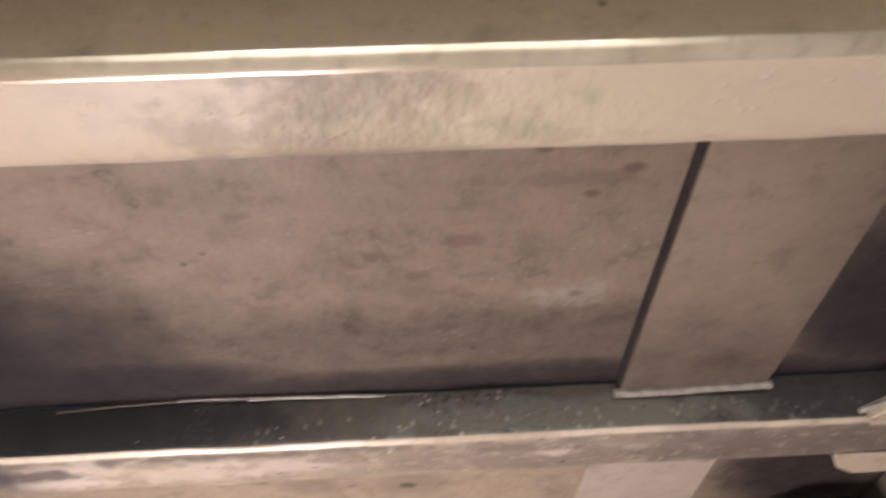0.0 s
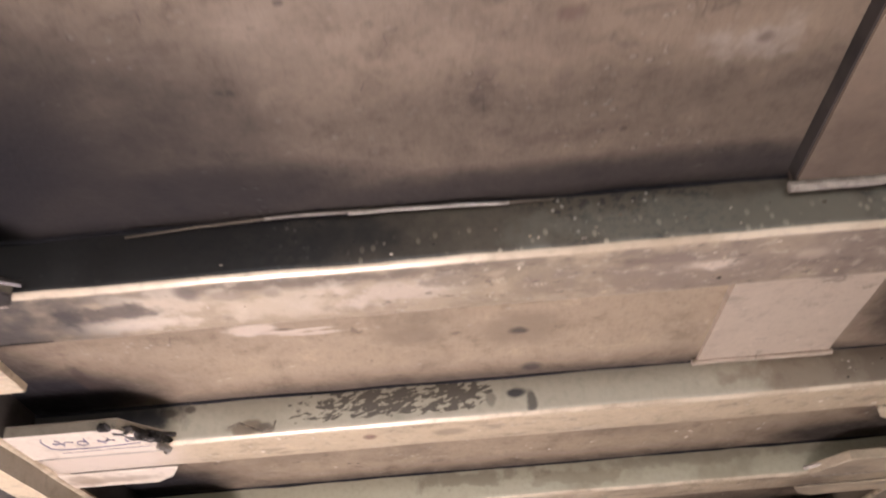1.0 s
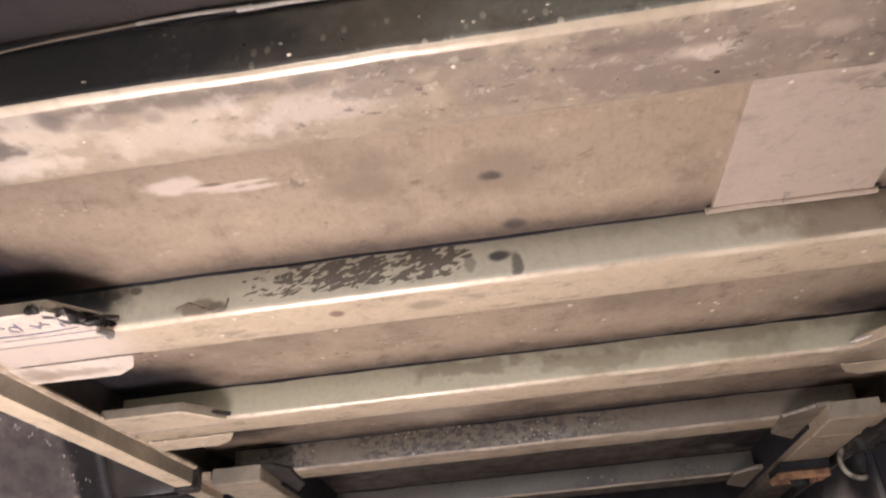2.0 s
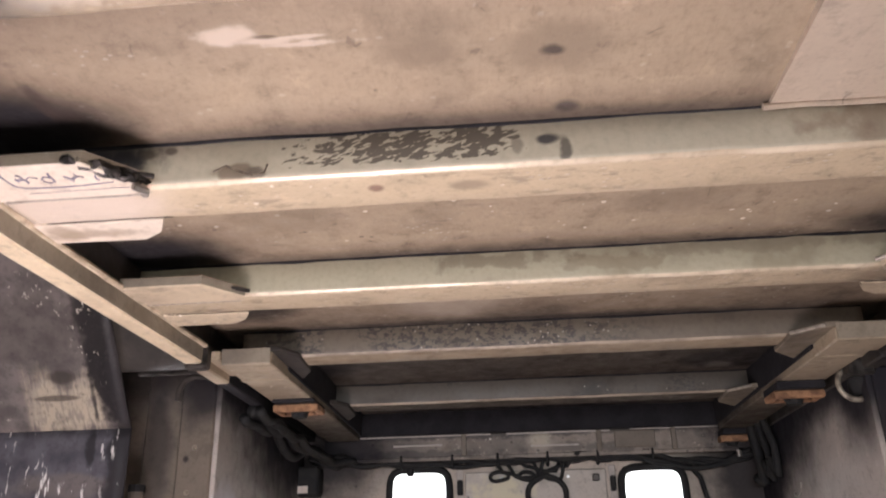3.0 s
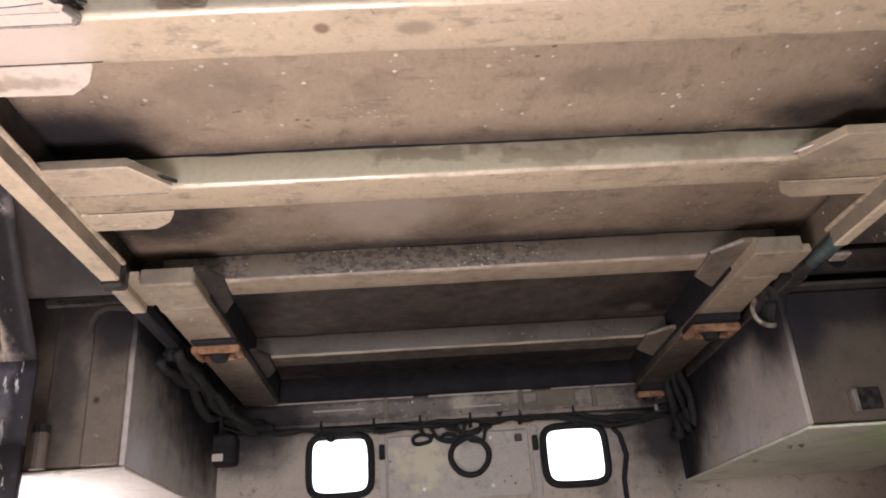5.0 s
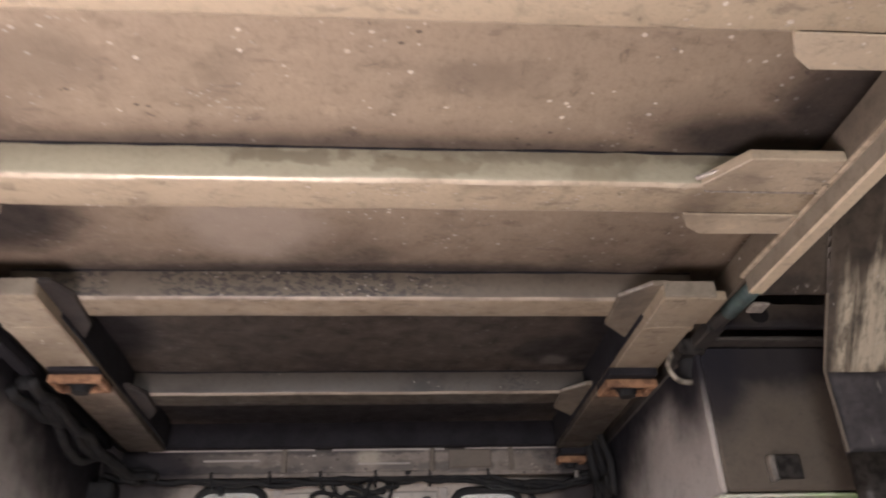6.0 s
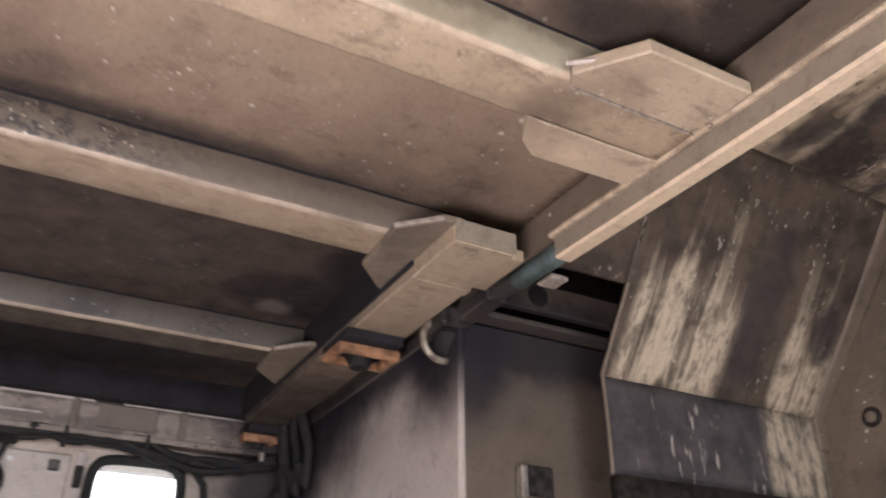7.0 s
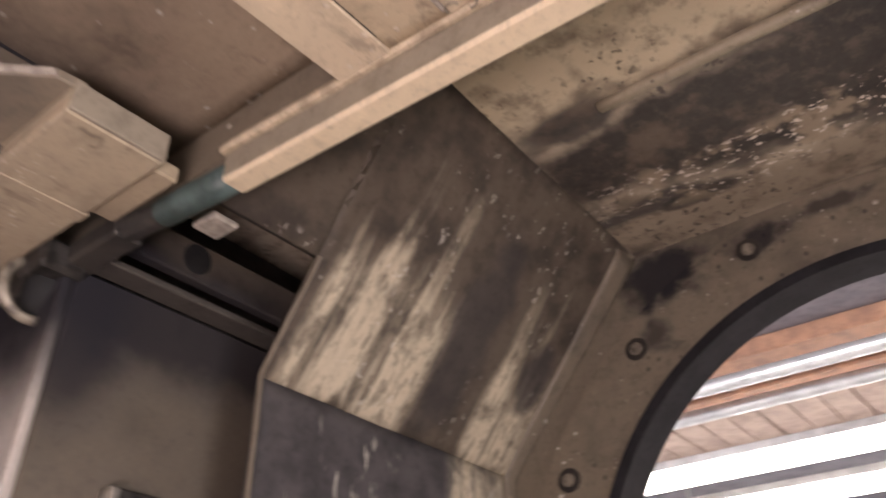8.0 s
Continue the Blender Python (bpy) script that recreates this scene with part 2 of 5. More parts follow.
ROOF_STAINS_SECOND_BAY = (
    ((0.008, 2.01, 1.855), (0.09, 0.06, 0.2), BROWN, 0.7, 0.3),
    ((0.012, 2.016, 1.855), (0.02, 0.014, 0.2), (0.05, 0.04, 0.035), 0.85, 0.5),
    ((-0.21, 2.0, 1.855), (0.06, 0.035, 0.2), BROWN, 0.8, 0.3),
    ((0.04, 2.18, 1.855), (0.022, 0.02, 0.2), BLACK, 0.7, 0.3),
    ((-0.51, 1.925, 1.855), (0.045, 0.018, 0.2), PALE, 0.9, 0.7),
    ((-0.45, 1.94, 1.855), (0.05, 0.008, 0.2), PALE, 0.85, 0.8),
    ((-0.39, 1.953, 1.855), (0.06, 0.006, 0.2), PALE, 0.8, 0.8),
    ((-0.4, 1.935, 1.855), (0.04, 0.004, 0.2), PALE, 0.8, 0.7),
    ((-0.45, 1.93, 1.855), (0.02, 0.005, 0.2), (0.1, 0.07, 0.05), 0.8, 0.5),
    ((-0.9, 2.06, 1.855), (0.012, 0.06, 0.2), (0.06, 0.045, 0.04), 0.8, 0.5),
    ((-0.87, 2.11, 1.855), (0.03, 0.02, 0.2), (0.06, 0.045, 0.04), 0.7, 0.7),
)
ROOF_STAINS_REAR_BAYS = (
    ((-0.26, 3.22, 1.855), (0.18, 0.2, 0.2), (0.42, 0.35, 0.28), 0.75, 0.1),
    ((0.77, 4.24, 1.855), (0.05, 0.05, 0.2), (0.2, 0.18, 0.16), 0.6, 0.4),
    ((-0.6, 2.6, 1.855), (0.14, 0.1, 0.2), BROWN, 0.6, 0.4),
    ((0.28, 2.62, 1.855), (0.1, 0.05, 0.2), BROWN, 0.7, 0.4),
)
roof_paint = old_paint("roof_paint", TAN, BROWN, 0.4, speck=0.25, specks=(0.82, 0.76, 0.67), pits=0.07, speck_from=2.4, bump=0.5, grit=0.1, streak=0.14, soot_shade=SOOT_AND_SHADE, marks=ROOF_STAINS_FIRST_BAY + ROOF_STAINS_SECOND_BAY + ROOF_STAINS_REAR_BAYS)
# stains and broad tints: centre, reach, tint, strength, raggedness
# pale underside; small brown marks are shadows of paint folds, painted in
FLANGE_TINTS_FIRST_BEAM = (
    ((0.1, 0.77, 1.755), (1.6, 0.09, 0.1), (0.66, 0.56, 0.415), 0.75, 0.25),
    ((0.12, 0.8, 1.755), (0.03, 0.012, 0.1), (0.3, 0.235, 0.17), 0.7, 1.2),
    ((0.2, 0.82, 1.755), (0.05, 0.01, 0.1), (0.3, 0.235, 0.17), 0.7, 1.2),
    ((-0.03, 0.78, 1.755), (0.05, 0.015, 0.1), (0.34, 0.27, 0.2), 0.6, 1.2),
    ((0.0, 0.8, 1.755), (0.14, 0.07, 0.1), BROWN, 0.8, 1.1),
    ((0.2, 0.8, 1.755), (0.3, 0.05, 0.1), (0.6, 0.53, 0.36), 0.6, 0.7),
)
FLANGE_STAINS_SECOND_BEAM = (
    ((0.0, 1.65, 1.755), (2.2, 0.12, 0.1), (0.3, 0.24, 0.18), 0.6, 0.3),
    ((-0.4, 1.6, 1.755), (0.6, 0.018, 0.1), (0.1, 0.08, 0.068), 0.7, 0.9),
    ((-0.58, 1.625, 1.755), (0.1, 0.035, 0.1), (0.6, 0.515, 0.41), 0.65, 1.2),
    ((-0.64, 1.69, 1.755), (0.1, 0.025, 0.1), (0.66, 0.58, 0.48), 0.8, 1.2),
    ((-0.4, 1.655, 1.755), (0.1, 0.04, 0.1), (0.58, 0.5, 0.39), 0.6, 1.3),
    ((-0.2, 1.65, 1.755), (0.1, 0.03, 0.1), (0.62, 0.54, 0.46), 0.5, 1.2),
    ((-0.527, 1.605, 1.755), (0.018, 0.022, 0.1), (0.13, 0.105, 0.09), 0.8, 0.4),
    ((-0.68, 1.645, 1.755), (0.07, 0.022, 0.1), (0.12, 0.095, 0.08), 0.8, 1.3),
    ((-0.46, 1.625, 1.755), (0.05, 0.012, 0.1), (0.22, 0.17, 0.13), 0.6, 1.4),
    ((-0.98, 1.66, 1.755), (0.29, 0.14, 0.1), (0.05, 0.045, 0.045), 0.93, 0.35),
    ((-0.08, 1.635, 1.755), (0.09, 0.014, 0.1), (0.2, 0.16, 0.125), 0.75, 1.3),
    ((0.02, 1.66, 1.755), (0.12, 0.05, 0.1), (0.3, 0.245, 0.17), 0.7, 1.2),
    ((0.19, 1.622, 1.755), (0.06, 0.012, 0.1), (0.14, 0.105, 0.085), 0.8, 1.0),
    ((0.3, 1.68, 1.755), (0.22, 0.03, 0.1), BROWN, 0.7, 1.3),
    ((0.8, 1.65, 1.755), (0.62, 0.1, 0.1), (0.25, 0.2, 0.165), 0.85, 0.5),
    ((0.85, 1.66, 1.755), (0.35, 0.07, 0.1), (0.16, 0.125, 0.1), 0.7, 0.8),
    ((0.297, 1.652, 1.755), (0.04, 0.012, 0.1), (0.62, 0.52, 0.42), 0.8, 0.8),
    ((0.45, 1.64, 1.755), (0.03, 0.014, 0.1), (0.5, 0.41, 0.32), 0.6, 1.0),
)
FLANGE_STAINS_THIRD_BEAM = (
    ((-0.98, 2.31, 1.755), (0.21, 0.13, 0.1), (0.68, 0.58, 0.49), 0.85, 0.15),
    ((-0.331, 2.292, 1.754), (0.014, 0.014, 0.1), (0.2, 0.12, 0.09), 0.9, 0.2),
    ((-0.15, 2.3, 1.754), (0.035, 0.02, 0.1), BROWN, 0.7, 0.3),
)
# darkens rearward: sooty film and weakening light share one colour
flange_paint = old_paint("flange_paint", (0.53, 0.432, 0.3), BROWN, 0.35, speck=0.08, grit=0.2, soot_shade=(2.7, 4.5, 0.88, ()), wrinkled=((0.07, 0.79, 1.755), (0.2, 0.07, 0.1)), chipped=((0.4, 1.64, 1.755), (0.75, 0.1, 0.1)), marks=FLANGE_TINTS_FIRST_BEAM + FLANGE_STAINS_SECOND_BEAM + FLANGE_STAINS_THIRD_BEAM)
# pale glossy paint: the highlight along a beam's lower edge is in the colour
edge_highlight = plain("highlight_edge", (0.8, 0.69, 0.53), (0.58, 0.475, 0.35), 0.27, 0.15, 12, 0.1)
edge_highlight_bright = plain("highlight_edge_bright", (0.95, 0.84, 0.64), (0.74, 0.62, 0.45), 0.2, 0.45, 10, 0.1)
edge_dull = plain("dull_edge", (0.46, 0.385, 0.3), (0.26, 0.21, 0.165), 0.42, 0.0, 14, 0.2)


def web_paint_of(name, base, dirt, amount, marks=(), scratch=None, flakes=0.0, flecks=None, flake_to=None):
    """Grey-green paint of a beam's side; scratch: (x from, x to) of a patch scraped to dark metal; flakes: share that is flaked, up to flake_to along the beam; flecks: height under which pale flecks stick."""
    n = Net(name)
    cloud, fine, mid = n.grain(6.0, 5), n.grain(110.0, 3), n.grain(24.0, 5, warp=0.5)
    colour = n.mix(n.step(cloud, 0.72 - 0.4 * amount, 0.85 - 0.2 * amount), base, dirt)
    colour = n.mix(n.step(mid, 0.55, 0.8, 0.0, 0.5), colour, tuple(0.6 * c for c in base))
    colour = n.mix(n.step(fine, 0.4, 0.75, 0.0, 0.3), colour, dirt)
    if scratch:
        turned = n.tree.nodes.new("ShaderNodeVectorRotate")
        turned.rotation_type = "Y_AXIS"
        turned.inputs["Angle"].default_value = radians(15)
        n.link(n.at, turned.inputs["Vector"])
        squeeze = n.node("ShaderNodeMapping")
        squeeze.inputs["Scale"].default_value = (84.0, 1.0, 260.0)
        n.link(turned.outputs[0], squeeze.inputs["Vector"])
        strokes = n.grain(1.0, 2, squeeze.outputs[0], 0.5, 0.35)
        sep = n.tree.nodes.new("ShaderNodeSeparateXYZ")
        n.link(n.at, sep.inputs[0])
        along = sep.outputs["X"]
        inside = n.calc("MULTIPLY", n.step(along, U * scratch[0] - 0.03, U * scratch[0] + 0.09), n.step(along, U * scratch[1] + 0.015, U * scratch[1] - 0.035))
        inside = n.calc("MULTIPLY", inside, n.calc("MULTIPLY", n.step(sep.outputs["Z"], U * 1.762, U * 1.785), n.step(sep.outputs["Z"], U * 1.856, U * 1.828, 0.45, 1.0)))
        patchy = n.calc("MULTIPLY", n.calc("SUBTRACT", n.grain(34.0, 3, n.stretched((1.0, 1.0, 0.55))), 0.5), 0.5)
        rakes = n.calc("ADD", n.calc("ADD", strokes, patchy), n.calc("MULTIPLY", n.calc("SUBTRACT", inside, 1.0), 0.42))
        colour = n.mix(n.calc("MULTIPLY", n.step(rakes, 0.42, 0.455), 0.92), colour, (0.09, 0.075, 0.06))
    if flakes:
        zone = n.step(n.grain(8.0, 3), 0.62 - flakes, 0.72 - flakes)
        if flake_to is not None:
            sep = n.tree.nodes.new("ShaderNodeSeparateXYZ")
            n.link(n.at, sep.inputs[0])
            zone = n.calc("MULTIPLY", zone, n.step(sep.outputs["X"], U * flake_to + 0.12, U * flake_to - 0.08))
        bare = n.calc("MULTIPLY", n.step(n.grain(120.0, 5, n.stretched((0.8, 1.0, 1.2)), rough=0.7), 0.5, 0.55), zone)
        colour = n.mix(n.calc("MULTIPLY", bare, 0.9), colour, (0.055, 0.05, 0.046))
        white = n.calc("MULTIPLY", n.step(n.cells(105.0, n.stretched((1.0, 0.0, 1.0))), 0.24, 0.14), n.calc("MULTIPLY", zone, n.step(n.grain(27.0, 2), 0.52, 0.58)))
        colour = n.mix(n.calc("MULTIPLY", white, 0.8), colour, (0.62, 0.57, 0.5))
    if flecks:
        sep = n.tree.nodes.new("ShaderNodeSeparateXYZ")
        n.link(n.at, sep.inputs[0])
        near = n.calc("MULTIPLY", n.step(sep.outputs["Z"], U * flecks, U * flecks - 0.02), n.step(sep.outputs["X"], -0.32, -0.1))
        dots = n.calc("MULTIPLY", n.step(n.cells(85.0, n.stretched((1.2, 0.0, 0.75))), 0.3, 0.17), n.calc("MULTIPLY", near, n.step(n.grain(24.0, 2), 0.36, 0.44)))
        colour = n.mix(n.calc("MULTIPLY", dots, 0.85), colour, (0.5, 0.43, 0.33))
    for centre, size, tint, how, ragged in marks:
        colour = n.mix(n.calc("MULTIPLY", n.blob(centre, size, ragged), how), colour, tint)
    return n.finish(colour, n.calc("ADD", n.calc("MULTIPLY", mid, 0.6), n.calc("MULTIPLY", fine, 0.3)), 0.3, 0.004, n.step(mid, 0.3, 0.8, 0.4, 0.65))


GREEN = (0.46, 0.425, 0.33)
# second beam's side: dark overall, near black towards its left end
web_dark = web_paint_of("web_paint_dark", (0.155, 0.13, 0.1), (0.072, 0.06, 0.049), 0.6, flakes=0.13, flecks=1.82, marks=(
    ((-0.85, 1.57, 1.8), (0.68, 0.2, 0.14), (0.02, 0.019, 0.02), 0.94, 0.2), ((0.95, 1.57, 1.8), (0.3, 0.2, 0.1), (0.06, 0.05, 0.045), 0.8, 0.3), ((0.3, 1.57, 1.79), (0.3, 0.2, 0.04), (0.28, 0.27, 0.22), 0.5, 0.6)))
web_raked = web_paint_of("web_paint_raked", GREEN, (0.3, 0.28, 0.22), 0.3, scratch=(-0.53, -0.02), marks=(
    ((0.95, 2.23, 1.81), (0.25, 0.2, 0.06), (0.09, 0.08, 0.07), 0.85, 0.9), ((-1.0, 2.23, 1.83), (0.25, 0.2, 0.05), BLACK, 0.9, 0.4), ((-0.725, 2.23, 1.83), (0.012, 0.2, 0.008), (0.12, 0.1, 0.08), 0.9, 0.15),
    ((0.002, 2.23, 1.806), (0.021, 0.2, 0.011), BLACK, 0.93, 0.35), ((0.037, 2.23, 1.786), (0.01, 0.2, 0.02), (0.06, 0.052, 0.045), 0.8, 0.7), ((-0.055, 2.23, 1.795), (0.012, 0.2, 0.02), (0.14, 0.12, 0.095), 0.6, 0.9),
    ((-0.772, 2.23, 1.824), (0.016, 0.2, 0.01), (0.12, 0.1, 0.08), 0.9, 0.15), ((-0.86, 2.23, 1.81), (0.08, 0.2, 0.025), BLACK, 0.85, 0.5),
    ((-0.6, 2.23, 1.776), (0.045, 0.2, 0.014), (0.2, 0.155, 0.11), 0.85, 0.9), ((-0.55, 2.23, 1.77), (0.02, 0.2, 0.014), (0.12, 0.095, 0.075), 0.7, 0.9), ((0.75, 2.23, 1.8), (0.25, 0.2, 0.06), BROWN, 0.8, 0.5)))
web_green = web_paint_of("web_paint_green", (0.42, 0.395, 0.29), (0.28, 0.245, 0.17), 0.45, marks=(
    ((-0.15, 2.86, 1.82), (0.16, 0.2, 0.02), (0.2, 0.17, 0.12), 0.6, 1.1), ((0.2, 2.86, 1.8), (0.1, 0.2, 0.018), (0.22, 0.18, 0.12), 0.5, 1.1), ((0.6, 2.86, 1.83), (0.3, 0.2, 0.02), (0.22, 0.19, 0.14), 0.5, 1.0)))
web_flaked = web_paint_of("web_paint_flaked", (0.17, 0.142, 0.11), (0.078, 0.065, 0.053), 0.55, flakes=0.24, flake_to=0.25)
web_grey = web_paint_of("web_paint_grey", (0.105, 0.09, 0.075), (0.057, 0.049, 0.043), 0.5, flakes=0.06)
# end plates and channels darken rearward the same way
plate_paint = old_paint("plate_paint", (0.6, 0.495, 0.355), (0.36, 0.29, 0.21), 0.5, speck=0.12, grit=0.16, soot_shade=(3.25, 4.7, 0.86, ()))
channel_paint = old_paint("channel_paint", (0.45, 0.37, 0.265), (0.27, 0.215, 0.16), 0.5, speck=0.12, grit=0.16, pits=0.06, soot_shade=(3.3, 4.7, 0.87, ()))
pale_paint = old_paint("pale_paint", (0.72, 0.625, 0.52), (0.5, 0.4, 0.3), 0.45, grit=0.12, marks=(
    ((-1.015, 2.29, 1.73), (0.025, 0.05, 0.1), (0.36, 0.28, 0.2), 0.8, 0.25), ((-1.025, 2.41, 1.73), (0.03, 0.035, 0.1), (0.38, 0.3, 0.22), 0.8, 0.5), ((-0.87, 2.34, 1.73), (0.016, 0.014, 0.1), BROWN, 0.7, 0.5), ((-0.96, 2.42, 1.73), (0.08, 0.018, 0.1), (0.36, 0.28, 0.2), 0.7, 0.9), ((-0.93, 2.33, 1.73), (0.07, 0.03, 0.1), BROWN, 0.7, 0.5), ((-0.86, 2.27, 1.73), (0.02, 0.012, 0.1), BROWN, 0.8, 0.3)))
patch_paint = old_paint("patch_paint", (0.31, 0.24, 0.175), (0.2, 0.155, 0.12), 0.5, pits=0.08, soot_shade=(9.0, 9.5, 0.5, (((0.55, 1.6, 1.83), (0.5, 0.34, 0.3), 0.7), ((0.8, 1.3, 1.83), (0.2, 0.8, 0.3), 0.6))))
patch_clean = old_paint("patch_clean", (0.51, 0.425, 0.335), (0.39, 0.315, 0.245), 0.35, speck=0.1, grit=0.1)
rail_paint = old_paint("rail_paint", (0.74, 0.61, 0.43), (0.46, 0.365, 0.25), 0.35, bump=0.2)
web_tan = old_paint("web_tan", (0.35, 0.27, 0.172), (0.22, 0.168, 0.11), 0.5, pits=0.08)
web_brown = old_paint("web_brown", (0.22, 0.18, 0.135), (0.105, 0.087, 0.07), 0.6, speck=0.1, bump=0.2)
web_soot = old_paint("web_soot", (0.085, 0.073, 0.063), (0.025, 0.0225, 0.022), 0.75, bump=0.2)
bead_pale = plain("pale_sealant", (0.74, 0.7, 0.64), (0.5, 0.45, 0.39), 0.4, 0.0, 70, 0.6)
bead_paint = plain("bead_paint", (0.62, 0.515, 0.37), (0.36, 0.285, 0.2), 0.45, 0.0, 45, 0.6)
# darker copy of rail_paint: puts the shade of upright faces into the colour
shaded_side_paint = old_paint("shaded_side_paint", (0.31, 0.265, 0.205), (0.17, 0.14, 0.11), 0.5, bump=0.2)
# BLACK marks on the boxes: sooty patches and the shade under the channels, painted together
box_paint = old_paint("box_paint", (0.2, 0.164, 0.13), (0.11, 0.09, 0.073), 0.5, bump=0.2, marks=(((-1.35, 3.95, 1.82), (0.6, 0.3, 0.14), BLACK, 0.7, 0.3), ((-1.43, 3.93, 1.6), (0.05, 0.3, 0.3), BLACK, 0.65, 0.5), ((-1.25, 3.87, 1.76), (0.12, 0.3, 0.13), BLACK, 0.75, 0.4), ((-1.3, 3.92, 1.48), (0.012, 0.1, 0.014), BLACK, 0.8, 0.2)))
# darker copy of box_paint for the dim front of the right box
box_paint_dark = old_paint("box_paint_dark", (0.145, 0.119, 0.093), (0.08, 0.066, 0.053), 0.5, bump=0.2, marks=(((1.4, 3.755, 1.68), (0.55, 0.3, 0.13), BLACK, 0.85, 0.35), ((1.15, 3.755, 1.62), (0.14, 0.3, 0.2), BLACK, 0.85, 0.2)))
# pale mark low on the left panel: window light, painted on
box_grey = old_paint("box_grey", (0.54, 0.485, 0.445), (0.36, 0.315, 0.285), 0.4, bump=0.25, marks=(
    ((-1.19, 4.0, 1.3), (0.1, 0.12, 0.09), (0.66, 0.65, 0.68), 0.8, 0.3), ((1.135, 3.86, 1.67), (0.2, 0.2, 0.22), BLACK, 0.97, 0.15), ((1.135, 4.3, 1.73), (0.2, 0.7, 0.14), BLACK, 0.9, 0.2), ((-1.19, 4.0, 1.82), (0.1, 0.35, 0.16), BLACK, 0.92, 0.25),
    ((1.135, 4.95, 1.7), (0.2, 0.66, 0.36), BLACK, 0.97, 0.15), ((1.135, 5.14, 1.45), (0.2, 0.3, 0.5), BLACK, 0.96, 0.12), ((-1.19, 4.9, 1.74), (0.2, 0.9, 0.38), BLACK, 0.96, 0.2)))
box_base_pink = old_paint("box_base_pink", (0.76, 0.67, 0.6), (0.56, 0.46, 0.39), 0.45, grit=0.1)
# extra pale for missing light, with a green light's reflection painted on
box_base_green_lit = old_paint("box_base_green_lit", (0.86, 0.87, 0.72), (0.7, 0.66, 0.55), 0.4, marks=(((1.85, 3.9, 1.22), (0.4, 0.4, 0.2), (0.5, 0.8, 0.3), 0.8, 0.4),))
# end wall and ledge: BLACK marks paint sooty and shaded corners together
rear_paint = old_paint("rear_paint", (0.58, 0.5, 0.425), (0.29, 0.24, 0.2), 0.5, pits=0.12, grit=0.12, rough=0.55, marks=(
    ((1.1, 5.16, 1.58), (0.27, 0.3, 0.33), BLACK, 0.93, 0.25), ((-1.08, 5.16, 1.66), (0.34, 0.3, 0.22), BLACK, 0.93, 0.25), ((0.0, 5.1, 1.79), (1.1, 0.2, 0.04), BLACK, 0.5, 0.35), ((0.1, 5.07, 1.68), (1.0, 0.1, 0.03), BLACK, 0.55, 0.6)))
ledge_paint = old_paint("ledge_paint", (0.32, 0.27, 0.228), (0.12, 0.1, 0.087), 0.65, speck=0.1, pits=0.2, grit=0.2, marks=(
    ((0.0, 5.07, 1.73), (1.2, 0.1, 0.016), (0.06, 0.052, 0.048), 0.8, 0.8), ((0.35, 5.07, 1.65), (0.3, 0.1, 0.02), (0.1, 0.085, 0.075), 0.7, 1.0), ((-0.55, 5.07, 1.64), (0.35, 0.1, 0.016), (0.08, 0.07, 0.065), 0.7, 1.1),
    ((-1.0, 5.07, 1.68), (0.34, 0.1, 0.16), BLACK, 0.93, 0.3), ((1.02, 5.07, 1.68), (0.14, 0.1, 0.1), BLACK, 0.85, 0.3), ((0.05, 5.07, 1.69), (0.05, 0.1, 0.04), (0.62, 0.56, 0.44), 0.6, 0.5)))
door_paint = old_paint("door_paint", (0.56, 0.505, 0.45), (0.31, 0.265, 0.225), 0.5, grit=0.08, pits=0.08, marks=(
    ((-0.16, 5.14, 1.42), (0.12, 0.2, 0.1), (0.72, 0.66, 0.48), 0.9, 0.8),))
rust = plain("rust_orange", (0.46, 0.25, 0.135), (0.16, 0.08, 0.045), 0.8, 0.0, 40, 0.5)
rubber = plain("black_rubber", (0.016, 0.016, 0.018), (0.028, 0.027, 0.026), 0.72, 0.0, 30, 0.2)
bare = plain("bare_metal", (0.6, 0.57, 0.53), (0.38, 0.35, 0.32), 0.35, 0.8, 30, 0.2)
bolt_metal = plain("bolt_metal", (0.4, 0.35, 0.28), (0.14, 0.118, 0.098), 0.45, 0.4, 60, 0.4)
teal = plain("teal_paint", (0.1, 0.145, 0.14), (0.05, 0.07, 0.065), 0.45, 0.0, 30, 0.2)
weld = plain("weld_bead", (0.5, 0.45, 0.39), (0.3, 0.26, 0.22), 0.45, 0.2, 80, 0.5)
torn = plain("torn_metal", (0.09, 0.08, 0.075), (0.03, 0.028, 0.026), 0.4, 0.5, 60, 0.6)
ink = plain("marker_ink", (0.14, 0.13, 0.21), (0.26, 0.235, 0.27), 0.6, 0.0, 60, 0.0)


def run_zone(n, centre, size):
    """1 where a streak runs down: straight sides, a frayed top that fades, a cut-off foot."""
    sep = n.tree.nodes.new("ShaderNodeSeparateXYZ")
    n.link(n.at, sep.inputs[0])
    fray = n.calc("SUBTRACT", n.grain(40.0, 4, n.stretched((1.0, 0.03, 0.06)), 0.6), 0.5)
    x = n.calc("ABSOLUTE", n.calc("ADD", n.calc("SUBTRACT", sep.outputs["X"], U * centre[0]), n.calc("MULTIPLY", fray, 0.03)))
    z = n.calc("ADD", n.calc("SUBTRACT", sep.outputs["Z"], U * centre[2]), n.calc("MULTIPLY", fray, 0.5 * U * size[2] / 0.2))
    inside = n.calc("MULTIPLY", n.step(x, U * size[0] * 1.05, U * size[0] * 0.8), n.step(z, U * size[2] * 1.25, U * size[2] * 0.3))
    return n.calc("MULTIPLY", inside, n.step(z, -U * size[2] * 1.35, -U * size[2]))


